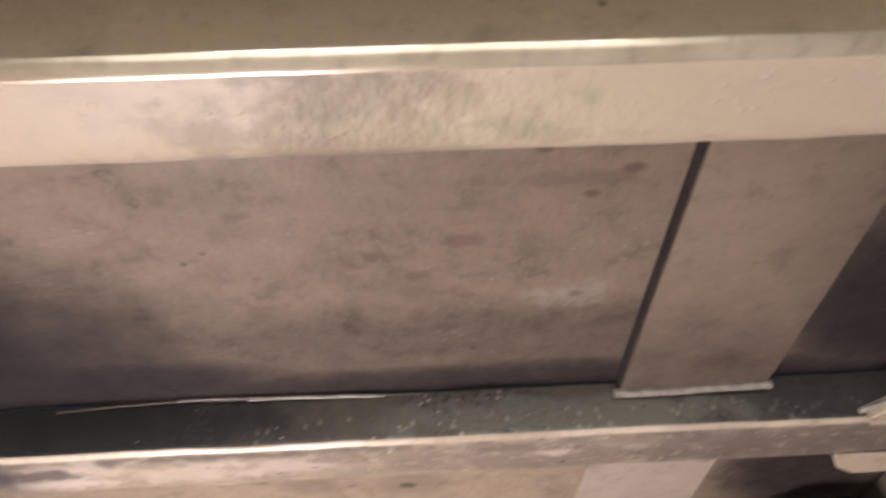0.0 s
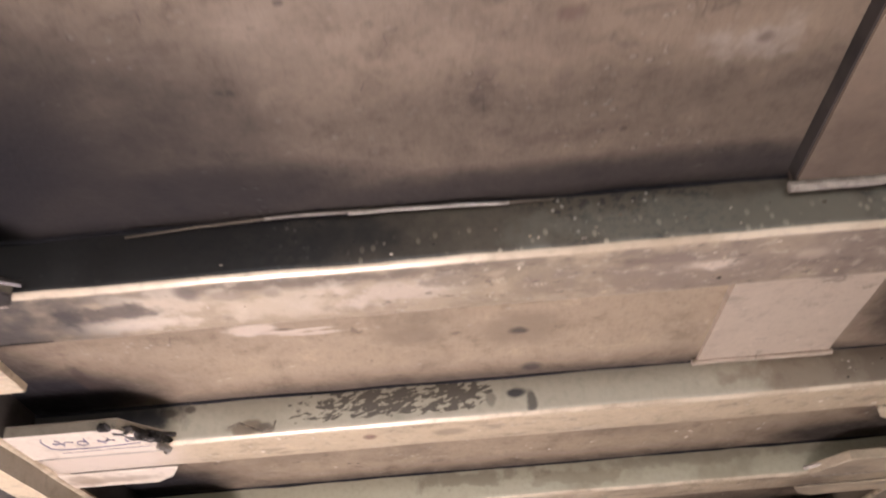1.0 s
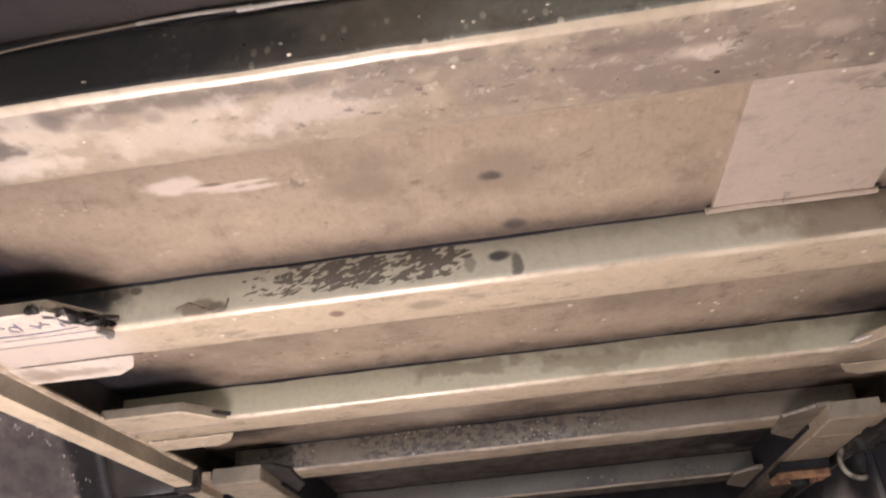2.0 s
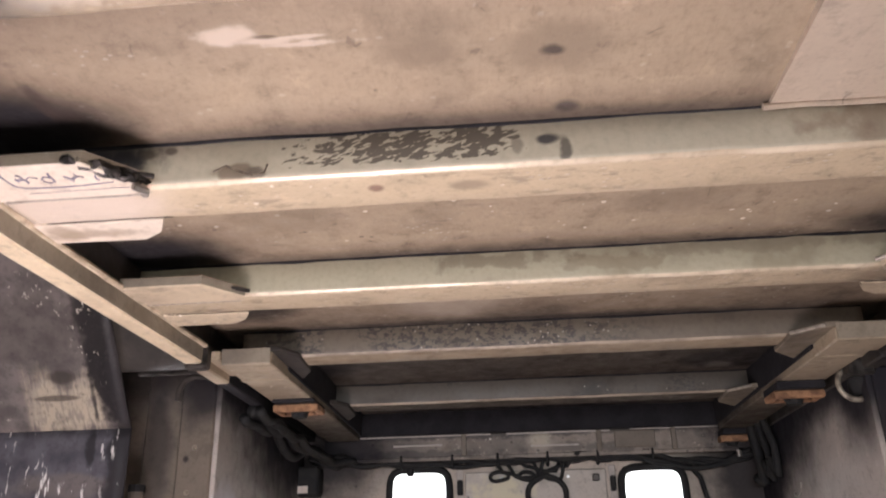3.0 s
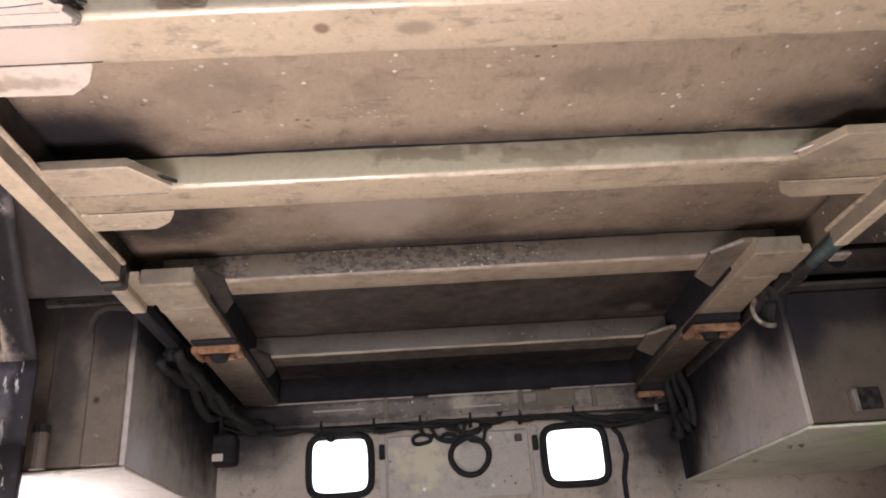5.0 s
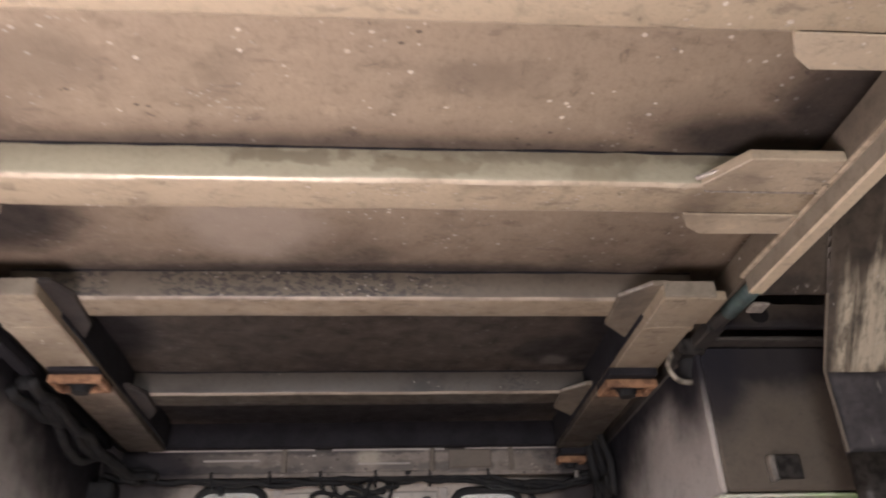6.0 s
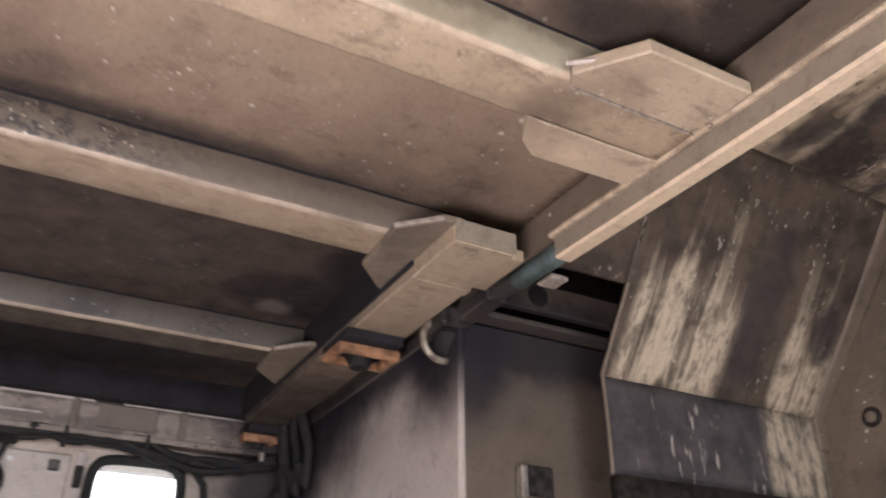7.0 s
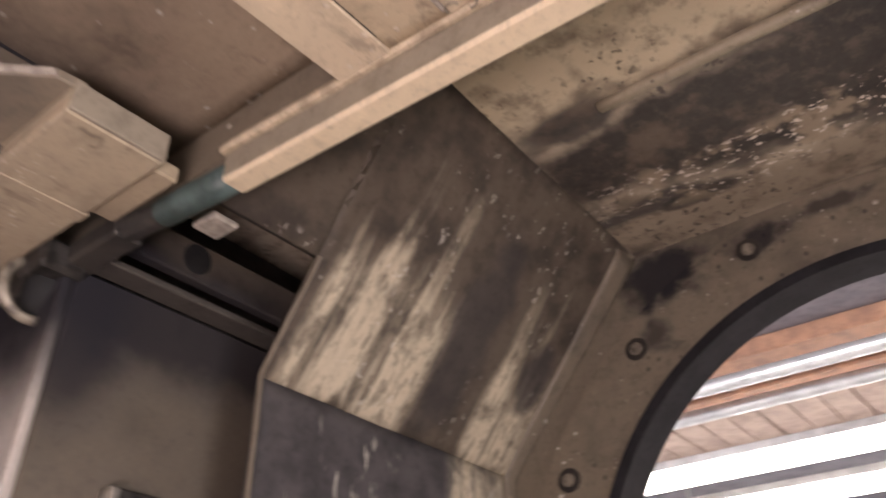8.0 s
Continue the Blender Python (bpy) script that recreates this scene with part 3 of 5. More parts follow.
def streaked(name, base, dirt, pale, low, marks=(), blots=()):
    """Sooty steel with washed-out pale streaks that run downwards; marks place the streaks."""
    n = Net(name)
    n.bsdf.inputs["Specular IOR Level"].default_value = 0.22
    runs = n.grain(34.0, 4, n.stretched((1.0, 0.04, 0.07)), 0.6)
    fine, mid = n.grain(90.0, 3), n.grain(20.0, 5)
    colour = n.mix(n.step(mid, 0.35, 0.7), base, dirt)
    for centre, size, how in marks:
        zone = run_zone(n, centre, size)
        fac = n.calc("MULTIPLY", zone, n.step(runs, 0.5 - 0.16 * how, 0.68 - 0.1 * how))
        fac = n.calc("MULTIPLY", fac, n.calc("MULTIPLY", n.step(mid, 0.68, 0.5, 0.45), n.step(n.grain(130.0, 4, n.stretched((1.0, 0.2, 0.35))), 0.62, 0.48, 0.5)))
        colour = n.mix(n.calc("MULTIPLY", fac, min(1.0, how)), colour, pale)
    for centre, size, tint, how, ragged in blots:
        colour = n.mix(n.calc("MULTIPLY", n.blob(centre, size, ragged, 14.0, 0.35), how), colour, tint)
    drips = n.calc("MULTIPLY", n.step(n.grain(95.0, 3, n.stretched((1, 1, 0.2))), 0.645 - 0.03 * low, 0.69 - 0.03 * low), n.step(n.grain(6.0, 2), 0.55 - 0.08 * low, 0.62 - 0.08 * low))
    colour = n.mix(n.calc("MULTIPLY", drips, min(1.0, low)), colour, (0.8, 0.78, 0.76) if low > 1 else (0.66, 0.61, 0.54))
    colour = n.mix(n.step(fine, 0.5, 0.8, 0.0, 0.4), colour, tuple(0.5 * c for c in dirt))
    return n.finish(colour, n.calc("ADD", n.calc("MULTIPLY", runs, 0.5), n.calc("MULTIPLY", mid, 0.4)), 0.35, 0.004, n.step(mid, 0.3, 0.8, 0.42, 0.7))


STREAK = (0.59, 0.505, 0.38)
soot_right = streaked("sooty_plate_right", (0.12, 0.096, 0.074), (0.06, 0.049, 0.041), STREAK, 0.5, (
    ((1.68, 3.5, 1.68), (0.19, 0.4, 0.13), 1.45), ((1.7, 3.35, 1.88), (0.1, 0.5, 0.13), 0.35), ((1.6, 3.5, 1.68), (0.05, 0.4, 0.13), 1.3), ((1.66, 3.4, 1.8), (0.04, 0.4, 0.12), 0.45),
    ((2.17, 3.45, 1.63), (0.12, 0.5, 0.13), 1.2), ((2.12, 3.4, 1.8), (0.06, 0.5, 0.12), 0.4), ((2.305, 3.36, 1.8), (0.035, 0.5, 0.26), 1.1)), (
    ((1.93, 3.5, 1.78), (0.07, 0.4, 0.22), (0.05, 0.044, 0.045), 0.7, 0.4), ((2.19, 3.45, 1.74), (0.05, 0.4, 0.07), (0.045, 0.04, 0.042), 0.8, 0.4)))
soot_low = streaked("sooty_plate_low", (0.105, 0.095, 0.098), (0.058, 0.053, 0.056), STREAK, 0.75, (((2.2, 3.5, 1.46), (0.16, 0.5, 0.22), 1.3),))
soot_left = streaked("sooty_plate_left", (0.23, 0.2, 0.192), (0.125, 0.111, 0.108), (0.5, 0.43, 0.34), 0.8, (
    ((-1.62, 3.5, 1.64), (0.145, 0.4, 0.09), 1.5),), (
    ((-1.51, 3.5, 1.62), (0.012, 0.4, 0.1), (0.03, 0.027, 0.03), 0.9, 0.9), ((-1.7, 3.45, 1.84), (0.3, 0.4, 0.1), (0.07, 0.06, 0.056), 0.4, 0.6),
    ((-1.42, 3.5, 1.72), (0.045, 0.4, 0.4), (0.025, 0.022, 0.024), 0.93, 0.6), ((-1.465, 3.5, 1.72), (0.045, 0.4, 0.2), (0.02, 0.018, 0.02), 0.97, 0.8), ((-1.47, 3.4, 1.95), (0.06, 0.4, 0.14), (0.03, 0.027, 0.028), 0.9, 0.6), ((-1.43, 3.5, 1.65), (0.02, 0.4, 0.12), (0.03, 0.027, 0.03), 0.9, 0.9),
    ((-1.6, 3.5, 1.71), (0.045, 0.4, 0.02), (0.06, 0.05, 0.045), 0.8, 0.4), ((-1.64, 3.5, 1.65), (0.08, 0.4, 0.008), (0.1, 0.08, 0.07), 0.8, 0.25)))
soot_left_low = streaked("sooty_plate_left_low", (0.14, 0.136, 0.16), (0.08, 0.078, 0.094), (0.4, 0.35, 0.32), 1.5, (), (
    ((-1.58, 3.58, 1.37), (0.2, 0.4, 0.04), (0.2, 0.17, 0.16), 0.7, 0.5), ((-1.42, 3.58, 1.4), (0.07, 0.4, 0.3), (0.028, 0.026, 0.03), 0.9, 0.5), ((-1.53, 3.58, 1.5), (0.02, 0.4, 0.09), (0.03, 0.028, 0.032), 0.85, 0.9),))


def flaking(name):
    """Sooty overhead plate from which the old paint flakes, with one washed pale band along it."""
    n = Net(name)
    n.bsdf.inputs["Specular IOR Level"].default_value = 0.22
    big, mid, fine = n.grain(4.0, 5, n.stretched((1.6, 0.6, 1.0))), n.grain(18.0, 6, warp=0.8), n.grain(90.0, 3)
    colour = n.mix(n.step(big, 0.47, 0.58), (0.42, 0.35, 0.265), (0.085, 0.075, 0.066))
    base = colour
    for centre, size, tint, how in (((1.56, 2.6, 2.1), (0.22, 0.9, 0.3), (0.54, 0.445, 0.31), 0.9), ((1.96, 2.55, 2.1), (0.155, 0.8, 0.2), (0.036, 0.031, 0.029), 0.97),
                                    ((1.79, 3.06, 2.1), (0.05, 0.1, 0.2), (0.05, 0.045, 0.042), 0.9), ((2.26, 2.8, 2.1), (0.075, 0.6, 0.2), (0.33, 0.27, 0.2), 0.9),
                                    ((2.19, 2.95, 2.1), (0.03, 0.1, 0.2), (0.04, 0.036, 0.034), 0.9), ((2.07, 2.645, 2.1), (0.025, 0.035, 0.2), (0.035, 0.03, 0.03), 0.9)):
        colour = n.mix(n.calc("MULTIPLY", n.blob(centre, size, 0.3, 11.0, 0.22), how), colour, tint)
    colour = n.mix(n.step(n.grain(30.0, 7, rough=0.7), 0.48, 0.68, 0.0, 0.6), colour, (0.12, 0.095, 0.075))
    colour = n.mix(n.step(n.grain(11.0, 5), 0.52, 0.68, 0.0, 0.7), colour, (0.15, 0.115, 0.085))
    mould = n.calc("MULTIPLY", n.step(n.grain(80.0, 5, rough=0.65), 0.57, 0.63), n.step(n.grain(7.0, 3), 0.46, 0.58))
    colour = n.mix(n.calc("MULTIPLY", mould, 0.85), colour, (0.06, 0.05, 0.044))
    zone = n.blob((2.11, 2.76, 2.1), (0.085, 0.42, 0.3), 0.4, 8.0, 0.4)
    chips = n.calc("MULTIPLY", zone, n.step(n.grain(100.0, 3, n.stretched((1.3, 0.7, 1))), 0.6, 0.64))
    warm = n.calc("MULTIPLY", zone, n.step(n.grain(14.0, 4), 0.5, 0.58))
    colour = n.mix(n.calc("MULTIPLY", warm, 0.75), colour, (0.36, 0.285, 0.205))
    colour = n.mix(chips, colour, (0.66, 0.57, 0.49))
    return n.finish(colour, n.calc("ADD", n.calc("MULTIPLY", mid, 0.7), n.calc("MULTIPLY", chips, 0.6)), 0.5, 0.005, n.step(fine, 0.3, 0.7, 0.4, 0.65))


flaked_roof = flaking("flaked_roof")
seam_paint = old_paint("seam_paint", (0.34, 0.285, 0.205), (0.12, 0.1, 0.078), 0.65, speck=0.1, pits=0.14, grit=0.15)
# near-black colour standing in for the shade deep in the recesses
recess_shade = plain("recess_shade", (0.085, 0.076, 0.07), (0.05, 0.045, 0.042), 0.6, 0.0, 30, 0.2)
# white for the studs that stand in for lit holes
lit_hole_white = plain("lit_hole_white", (0.85, 0.85, 0.84), (0.7, 0.7, 0.68), 0.3, 0.3, 60, 0.0)
hall_sheet = plain("hall_sheet", (0.24, 0.225, 0.265), (0.16, 0.15, 0.185), 0.6, 0.1, 4, 0.1)
side_paint = old_paint("side_paint", (0.22, 0.185, 0.14), (0.085, 0.072, 0.06), 0.6, speck=0.05, pits=0.1, marks=(
    ((2.32, 3.14, 2.0), (0.3, 0.12, 0.09), BLACK, 0.92, 0.3),))
ring_paint = old_paint("ring_paint", (0.24, 0.2, 0.15), (0.08, 0.068, 0.058), 0.6, speck=0.14, pits=0.18, grit=0.15, marks=(
    ((2.32, 3.13, 1.985), (0.3, 0.1, 0.07), BLACK, 0.97, 0.55), ((2.32, 3.19, 1.93), (0.3, 0.04, 0.035), BLACK, 0.95, 0.6), ((2.32, 2.88, 2.0), (0.3, 0.06, 0.035), BLACK, 0.85, 0.6), ((2.32, 2.7, 2.03), (0.3, 0.08, 0.02), BLACK, 0.7, 0.6), ((2.32, 3.16, 1.83), (0.3, 0.04, 0.04), BLACK, 0.7, 0.5)))
steel_floor = old_paint("steel_floor", (0.4, 0.36, 0.31), (0.25, 0.21, 0.18), 0.5)
concrete = plain("concrete", (0.5, 0.48, 0.45), (0.36, 0.34, 0.31), 0.8, 0.0, 3, 0.1)
hall_wall = plain("hall_wall", (0.75, 0.74, 0.72), (0.62, 0.6, 0.58), 0.8, 0.0, 2, 0.05)
hall_board = plain("hall_boards", (0.5, 0.385, 0.335), (0.38, 0.285, 0.25), 0.7, 0.0, 8, 0.1)
hall_beam = plain("hall_beam", (0.42, 0.22, 0.14), (0.26, 0.14, 0.1), 0.7, 0.0, 10, 0.1)
hall_steel = plain("hall_steel", (0.62, 0.62, 0.64), (0.45, 0.45, 0.47), 0.35, 0.6, 10, 0.05)
tube_glow = glowing("tube_glow", (1.0, 0.98, 0.95), 8.0)
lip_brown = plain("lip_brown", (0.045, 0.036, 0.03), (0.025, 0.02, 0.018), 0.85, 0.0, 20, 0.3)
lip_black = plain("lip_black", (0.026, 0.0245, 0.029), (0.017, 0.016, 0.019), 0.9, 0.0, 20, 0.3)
for m in (lip_black, rubber, torn):
    m.node_tree.nodes["Principled BSDF"].inputs["Specular IOR Level"].default_value = 0.3
sky_glow = glowing("bright_yard", (0.97, 0.98, 1.0), 3.5)
glass = Net("window_glass", 0.02)
glass.bsdf.inputs["Transmission Weight"].default_value = 1.0
glass.bsdf.inputs["IOR"].default_value = 1.45
window_glass = glass.mat


# ---- building helpers: all take plan units ----
def thing(name, base, label, category, group="", kind=""):
    ob = new(name)
    ob.empty_display_size = 0.05
    ob.location = [U * c for c in base]
    return tagged(ob, label, category, group, kind)


def part(name, bm, material, parent=None, label="", smooth=False):
    """Links a bmesh in plan units as one mesh object, under a thing or a part."""
    bmesh.ops.scale(bm, vec=(U, U, U), verts=bm.verts)
    bmesh.ops.recalc_face_normals(bm, faces=bm.faces)
    me = bpy.data.meshes.new(name)
    bm.to_mesh(me)
    bm.free()
    for m in material if isinstance(material, (list, tuple)) else [material]:
        me.materials.append(m)
    if smooth:
        for p in me.polygons:
            p.use_smooth = True
    ob = new(name, me)
    if parent is not None:
        ob.parent = parent
        if parent.parent is None:
            ob.matrix_parent_inverse = Matrix.Translation(-parent.location)
    return tagged(ob, label)


def chamfer(bm, width, segments=2, angle=30):
    edges = [e for e in bm.edges if len(e.link_faces) == 2 and e.calc_face_angle(0) > radians(angle)]
    if width and edges:
        bmesh.ops.bevel(bm, geom=edges, offset=width, segments=segments, profile=0.6, affect="EDGES", clamp_overlap=True)
    return bm


def block(x0, x1, y0, y1, z0, z1, bevel=0.004, bm=None):
    own = bmesh.new()
    bmesh.ops.create_cube(own, size=1)
    for v in own.verts:
        v.co = ((x0 + x1) / 2 + v.co.x * (x1 - x0), (y0 + y1) / 2 + v.co.y * (y1 - y0), (z0 + z1) / 2 + v.co.z * (z1 - z0))
    chamfer(own, bevel, 1)
    return joined(bm, own)


def joined(bm, own):
    if bm is None:
        return own
    me = bpy.data.meshes.new("scratch")
    own.to_mesh(me)
    own.free()
    bm.from_mesh(me)
    bpy.data.meshes.remove(me)
    return bm


def slab(points, low, high, axis="z", bevel=0.003, bm=None):
    """A flat plate: an outline in two axes, pulled out along the third."""
    own = bmesh.new()
    turn = {"z": lambda a, b, c: (a, b, c), "y": lambda a, b, c: (a, c, b), "x": lambda a, b, c: (c, a, b)}[axis]
    verts = [own.verts.new(turn(a, b, low)) for a, b in points]
    face = own.faces.new(verts)
    more = bmesh.ops.extrude_face_region(own, geom=[face])
    shift = Vector(turn(0, 0, high - low))
    for v in more["geom"]:
        if isinstance(v, bmesh.types.BMVert):
            v.co += shift
    chamfer(own, bevel, 1)
    return joined(bm, own)


def pipe(points, radius, sides=10, bm=None, closed=False, flat=1.0):
    """A round bar or cable along a line of points."""
    own = bmesh.new()
    points = [Vector(p) for p in points]
    rings, side = [], None
    count = len(points)
    for i, p in enumerate(points):
        a = points[(i - 1) % count] if closed or i else p
        b = points[(i + 1) % count] if closed or i < count - 1 else p
        along = (b - a).normalized()
        if side is None:
            side = along.orthogonal().normalized()
        side = (side - along * side.dot(along)).normalized()
        other = along.cross(side)
        rings.append([own.verts.new(p + radius * (math.cos(t) * side + flat * math.sin(t) * other)) for t in (2 * math.pi * k / sides for k in range(sides))])
    for i in range(count if closed else count - 1):
        a, b = rings[i], rings[(i + 1) % count]
        for k in range(sides):
            own.faces.new((a[k], a[(k + 1) % sides], b[(k + 1) % sides], b[k]))
    if not closed:
        own.faces.new(rings[0])
        own.faces.new(rings[-1])
    return joined(bm, own)


def ring_points(centre, radius, count=24, axis="y", start=0.0, sweep=360.0, squash=1.0):
    out = []
    for k in range(count):
        t = radians(start + sweep * k / (count if sweep == 360 else count - 1))
        a, b = radius * math.cos(t), radius * squash * math.sin(t)
        out.append(Vector(centre) + Vector({"y": (a, 0, b), "x": (0, a, b), "z": (a, b, 0)}[axis]))
    return out


def wavy(points, amount, steps=6, seed=0):
    """The same line with more points and a slight irregular sag."""
    out = []
    for a, b in zip(points, points[1:]):
        a, b = Vector(a), Vector(b)
        for k in range(steps):
            p = a.lerp(b, k / steps)
            out.append(p + amount * Vector((0, noise.noise(p * 9 + Vector((seed, 0, 0))), noise.noise(p * 7 + Vector((0, seed, 3))))))
    return out + [Vector(points[-1])]


def holed(cell, centre, reach, thick, place, count=64):
    """A plate with one opening: cell (u0, u1, v0, v1), reach(angle) of the opening's edge from its centre, place(u, v, w) into space."""
    u0, u1, v0, v1 = cell
    cu, cv = centre
    angles = [2 * math.pi * k / count for k in range(count)] + [math.atan2(v - cv, u - cu) % (2 * math.pi) for u in (u0, u1) for v in (v0, v1)]
    angles = sorted(set(round(a, 6) for a in angles))
    bm = bmesh.new()
    rows = []
    for a in angles:
        c, s = math.cos(a), math.sin(a)
        out = min(((u1 if c > 0 else u0) - cu) / c if abs(c) > 1e-6 else 1e9, ((v1 if s > 0 else v0) - cv) / s if abs(s) > 1e-6 else 1e9)
        r = reach(a)
        rows.append([bm.verts.new(place(cu + q * c, cv + q * s, w)) for q, w in ((r, 0), (out, 0), (out, thick), (r, thick))])
    for a, b in zip(rows, rows[1:] + rows[:1]):
        for k in range(4):
            bm.faces.new((a[k], b[k], b[(k + 1) % 4], a[(k + 1) % 4]))
    return bm


def soft_square(half_u, half_v, power=5.0):
    return lambda a: (abs(math.cos(a) / half_u) ** power + abs(math.sin(a) / half_v) ** power) ** (-1 / power)


def bolt(name, place, facing, size, parent, label="", metal=None):
    """A hexagon bolt head on a washer with a rounded stub."""
    own = bmesh.new()
    for r, r2, low, high, n in ((size, size, 0, 0.2, 16), (0.8 * size, 0.72 * size, 0.2, 0.75, 6), (0.38 * size, 0.26 * size, 0.75, 1.1, 10)):
        bmesh.ops.create_cone(own, cap_ends=True, segments=n, radius1=r, radius2=r2, depth=size * (high - low),
                              matrix=Matrix.Translation((0, 0, size * (low + high) / 2)))
    turn = Vector(facing).to_track_quat("Z", "Y").to_matrix().to_4x4()
    bmesh.ops.transform(own, matrix=Matrix.Translation(place) @ turn @ Matrix.Rotation(sum(place), 4, "Z"), verts=own.verts)
    return part(name, own, metal or bolt_metal, parent, label)


def dented(x0, x1, y0, y1, z, top, nx, ny, amount, scale=3.0, seed=0):
    """A sheet with slight dents below and a flat back above."""
    own = bmesh.new()
    low = [[own.verts.new((x0 + (x1 - x0) * i / nx, y0 + (y1 - y0) * j / ny, z)) for i in range(nx + 1)] for j in range(ny + 1)]
    for row in low:
        for v in row:
            v.co.z += amount * noise.noise(Vector((v.co.x * scale, v.co.y * scale, seed))) + 0.4 * amount * noise.noise(Vector((v.co.x * scale * 3, v.co.y * scale * 3, seed + 5)))
    for j in range(ny):
        for i in range(nx):
            own.faces.new((low[j][i], low[j][i + 1], low[j + 1][i + 1], low[j + 1][i]))
    rim = low[0] + [row[-1] for row in low[1:]] + low[-1][-2::-1] + [row[0] for row in low[-2:0:-1]]
    up = [own.verts.new((v.co.x, v.co.y, top)) for v in rim]
    for k in range(len(rim)):
        own.faces.new((rim[k], rim[(k + 1) % len(rim)], up[(k + 1) % len(rim)], up[k]))
    own.faces.new(up)
    return own


# ---- the hull: roof, webs, walls ----
CEIL, LOW = 1.855, 1.755
XL, XR = -1.075, 1.16
REAR, FRONT = 5.165, -1.6
FLOOR = -0.3

roof = dented(XL, XR, FRONT, REAR, CEIL, CEIL + 0.05, 60, 150, 0.004)
for v in roof.verts:
    if v.co.z < CEIL + 0.03:
        v.co.z -= 0.009 * min(1.0, max(0.0, (v.co.y - 1.8) / 0.4))
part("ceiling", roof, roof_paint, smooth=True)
tagged(bpy.data.objects["ceiling"], "tan painted steel roof plate, stained and pitted", "ceiling", kind="structure")
floor = part("floor", block(-2.5, 2.5, FRONT, REAR + 0.04, FLOOR - 0.06, FLOOR, 0), steel_floor)
tagged(floor, "bare dusty steel hull floor", "floor", kind="structure")

# inner walls that carry the roof up to the higher side bays
for name, x0, x1, paint in (("wall_inner_right", XR, XR + 0.03, web_brown), ("wall_inner_left", XL - 0.03, XL, web_soot)):
    w = part(name, block(x0, x1, FRONT, 3.25, LOW, 2.52, 0), paint)
    tagged(w, "grey-brown steel web beside the roof rail", "wall", kind="structure")
    w = part(name, block(x0, x1, 3.25, REAR, LOW, 2.52, 0), paint)
    tagged(w, "grey-brown steel web beside the roof rail", "wall", kind="structure")


def side_x(z):
    return 2.32 + (z - 1.75) * 0.08


def roof_z(x):
    return 2.095 - (abs(x) - 1.8) * 0.02


RING = (2.686, 1.204)
wall = part("wall_right", holed((0.6, 4.2, 0.3, 2.1), RING, lambda a: 0.667, 0.05, lambda u, v, w: (side_x(v) + w, u, v), 72), side_paint)
tagged(wall, "dirty brown sloped steel side wall with a round opening", "wall", kind="structure")
bm = bmesh.new()
for y0, y1, z0, z1 in ((FRONT, 0.6, FLOOR, 2.1), (4.2, REAR, FLOOR, 2.1), (0.6, 4.2, FLOOR, 0.3)):
    rows = [[bm.verts.new((side_x(z) + w, y, z)) for y, z in ((y0, z0), (y1, z0), (y1, z1), (y0, z1))] for w in (0, 0.05)]
    bm.faces.new(rows[0]), bm.faces.new(rows[1])
    for k in range(4):
        bm.faces.new((rows[0][k], rows[0][(k + 1) % 4], rows[1][(k + 1) % 4], rows[1][k]))
tagged(part("wall_right", bm, side_paint), "dirty brown sloped steel side wall", "wall", kind="structure")
# the left wall's low opening is added for the base fill lamp
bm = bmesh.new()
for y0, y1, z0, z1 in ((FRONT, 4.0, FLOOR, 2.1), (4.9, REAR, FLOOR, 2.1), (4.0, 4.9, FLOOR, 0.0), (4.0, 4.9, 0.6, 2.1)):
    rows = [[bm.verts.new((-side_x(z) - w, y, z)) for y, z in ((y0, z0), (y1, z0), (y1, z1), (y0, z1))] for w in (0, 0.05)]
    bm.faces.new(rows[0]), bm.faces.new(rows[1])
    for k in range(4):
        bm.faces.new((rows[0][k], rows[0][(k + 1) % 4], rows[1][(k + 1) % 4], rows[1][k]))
tagged(part("wall_left", bm, side_paint), "dirty brown sloped steel side wall with an added lamp opening", "wall", kind="structure")
for sign, name in ((1, "ceiling_right"), (-1, "ceiling_left")):
    bm = bmesh.new()
    grid = []
    for i in range(25):
        x = 1.14 + (2.42 - 1.14) * i / 24
        row = []
        for j in range(81):
            y = FRONT + (REAR - FRONT) * j / 80
            dz = 0.006 * noise.noise(Vector((x * 4, y * 4, sign)))
            row.append(bm.verts.new((sign * x, y, roof_z(x) + dz)))
        grid.append(row)
    for i in range(24):
        for j in range(80):
            bm.faces.new((grid[i][j], grid[i][j + 1], grid[i + 1][j + 1], grid[i + 1][j]))
    top = [bm.verts.new((sign * x, y, roof_z(x) + 0.05)) for x, y in ((1.14, FRONT), (1.14, REAR), (2.42, REAR), (2.42, FRONT))]
    bm.faces.new(top)
    tagged(part(name, bm, flaked_roof, smooth=True), "sooty sloped overhead plate with flaking paint", "ceiling", kind="structure")

# unseen front wall behind the camera, its doorway added for the fill lamps
for x0, x1, z0, z1 in ((-2.5, -1.3, FLOOR, 2.5), (1.3, 2.5, FLOOR, 2.5), (-1.3, 1.3, 1.5, 2.5)):
    tagged(part("wall_front", block(x0, x1, FRONT - 0.05, FRONT, z0, z1, 0), side_paint), "unseen brown steel wall beside the added doorway", "wall", kind="structure")

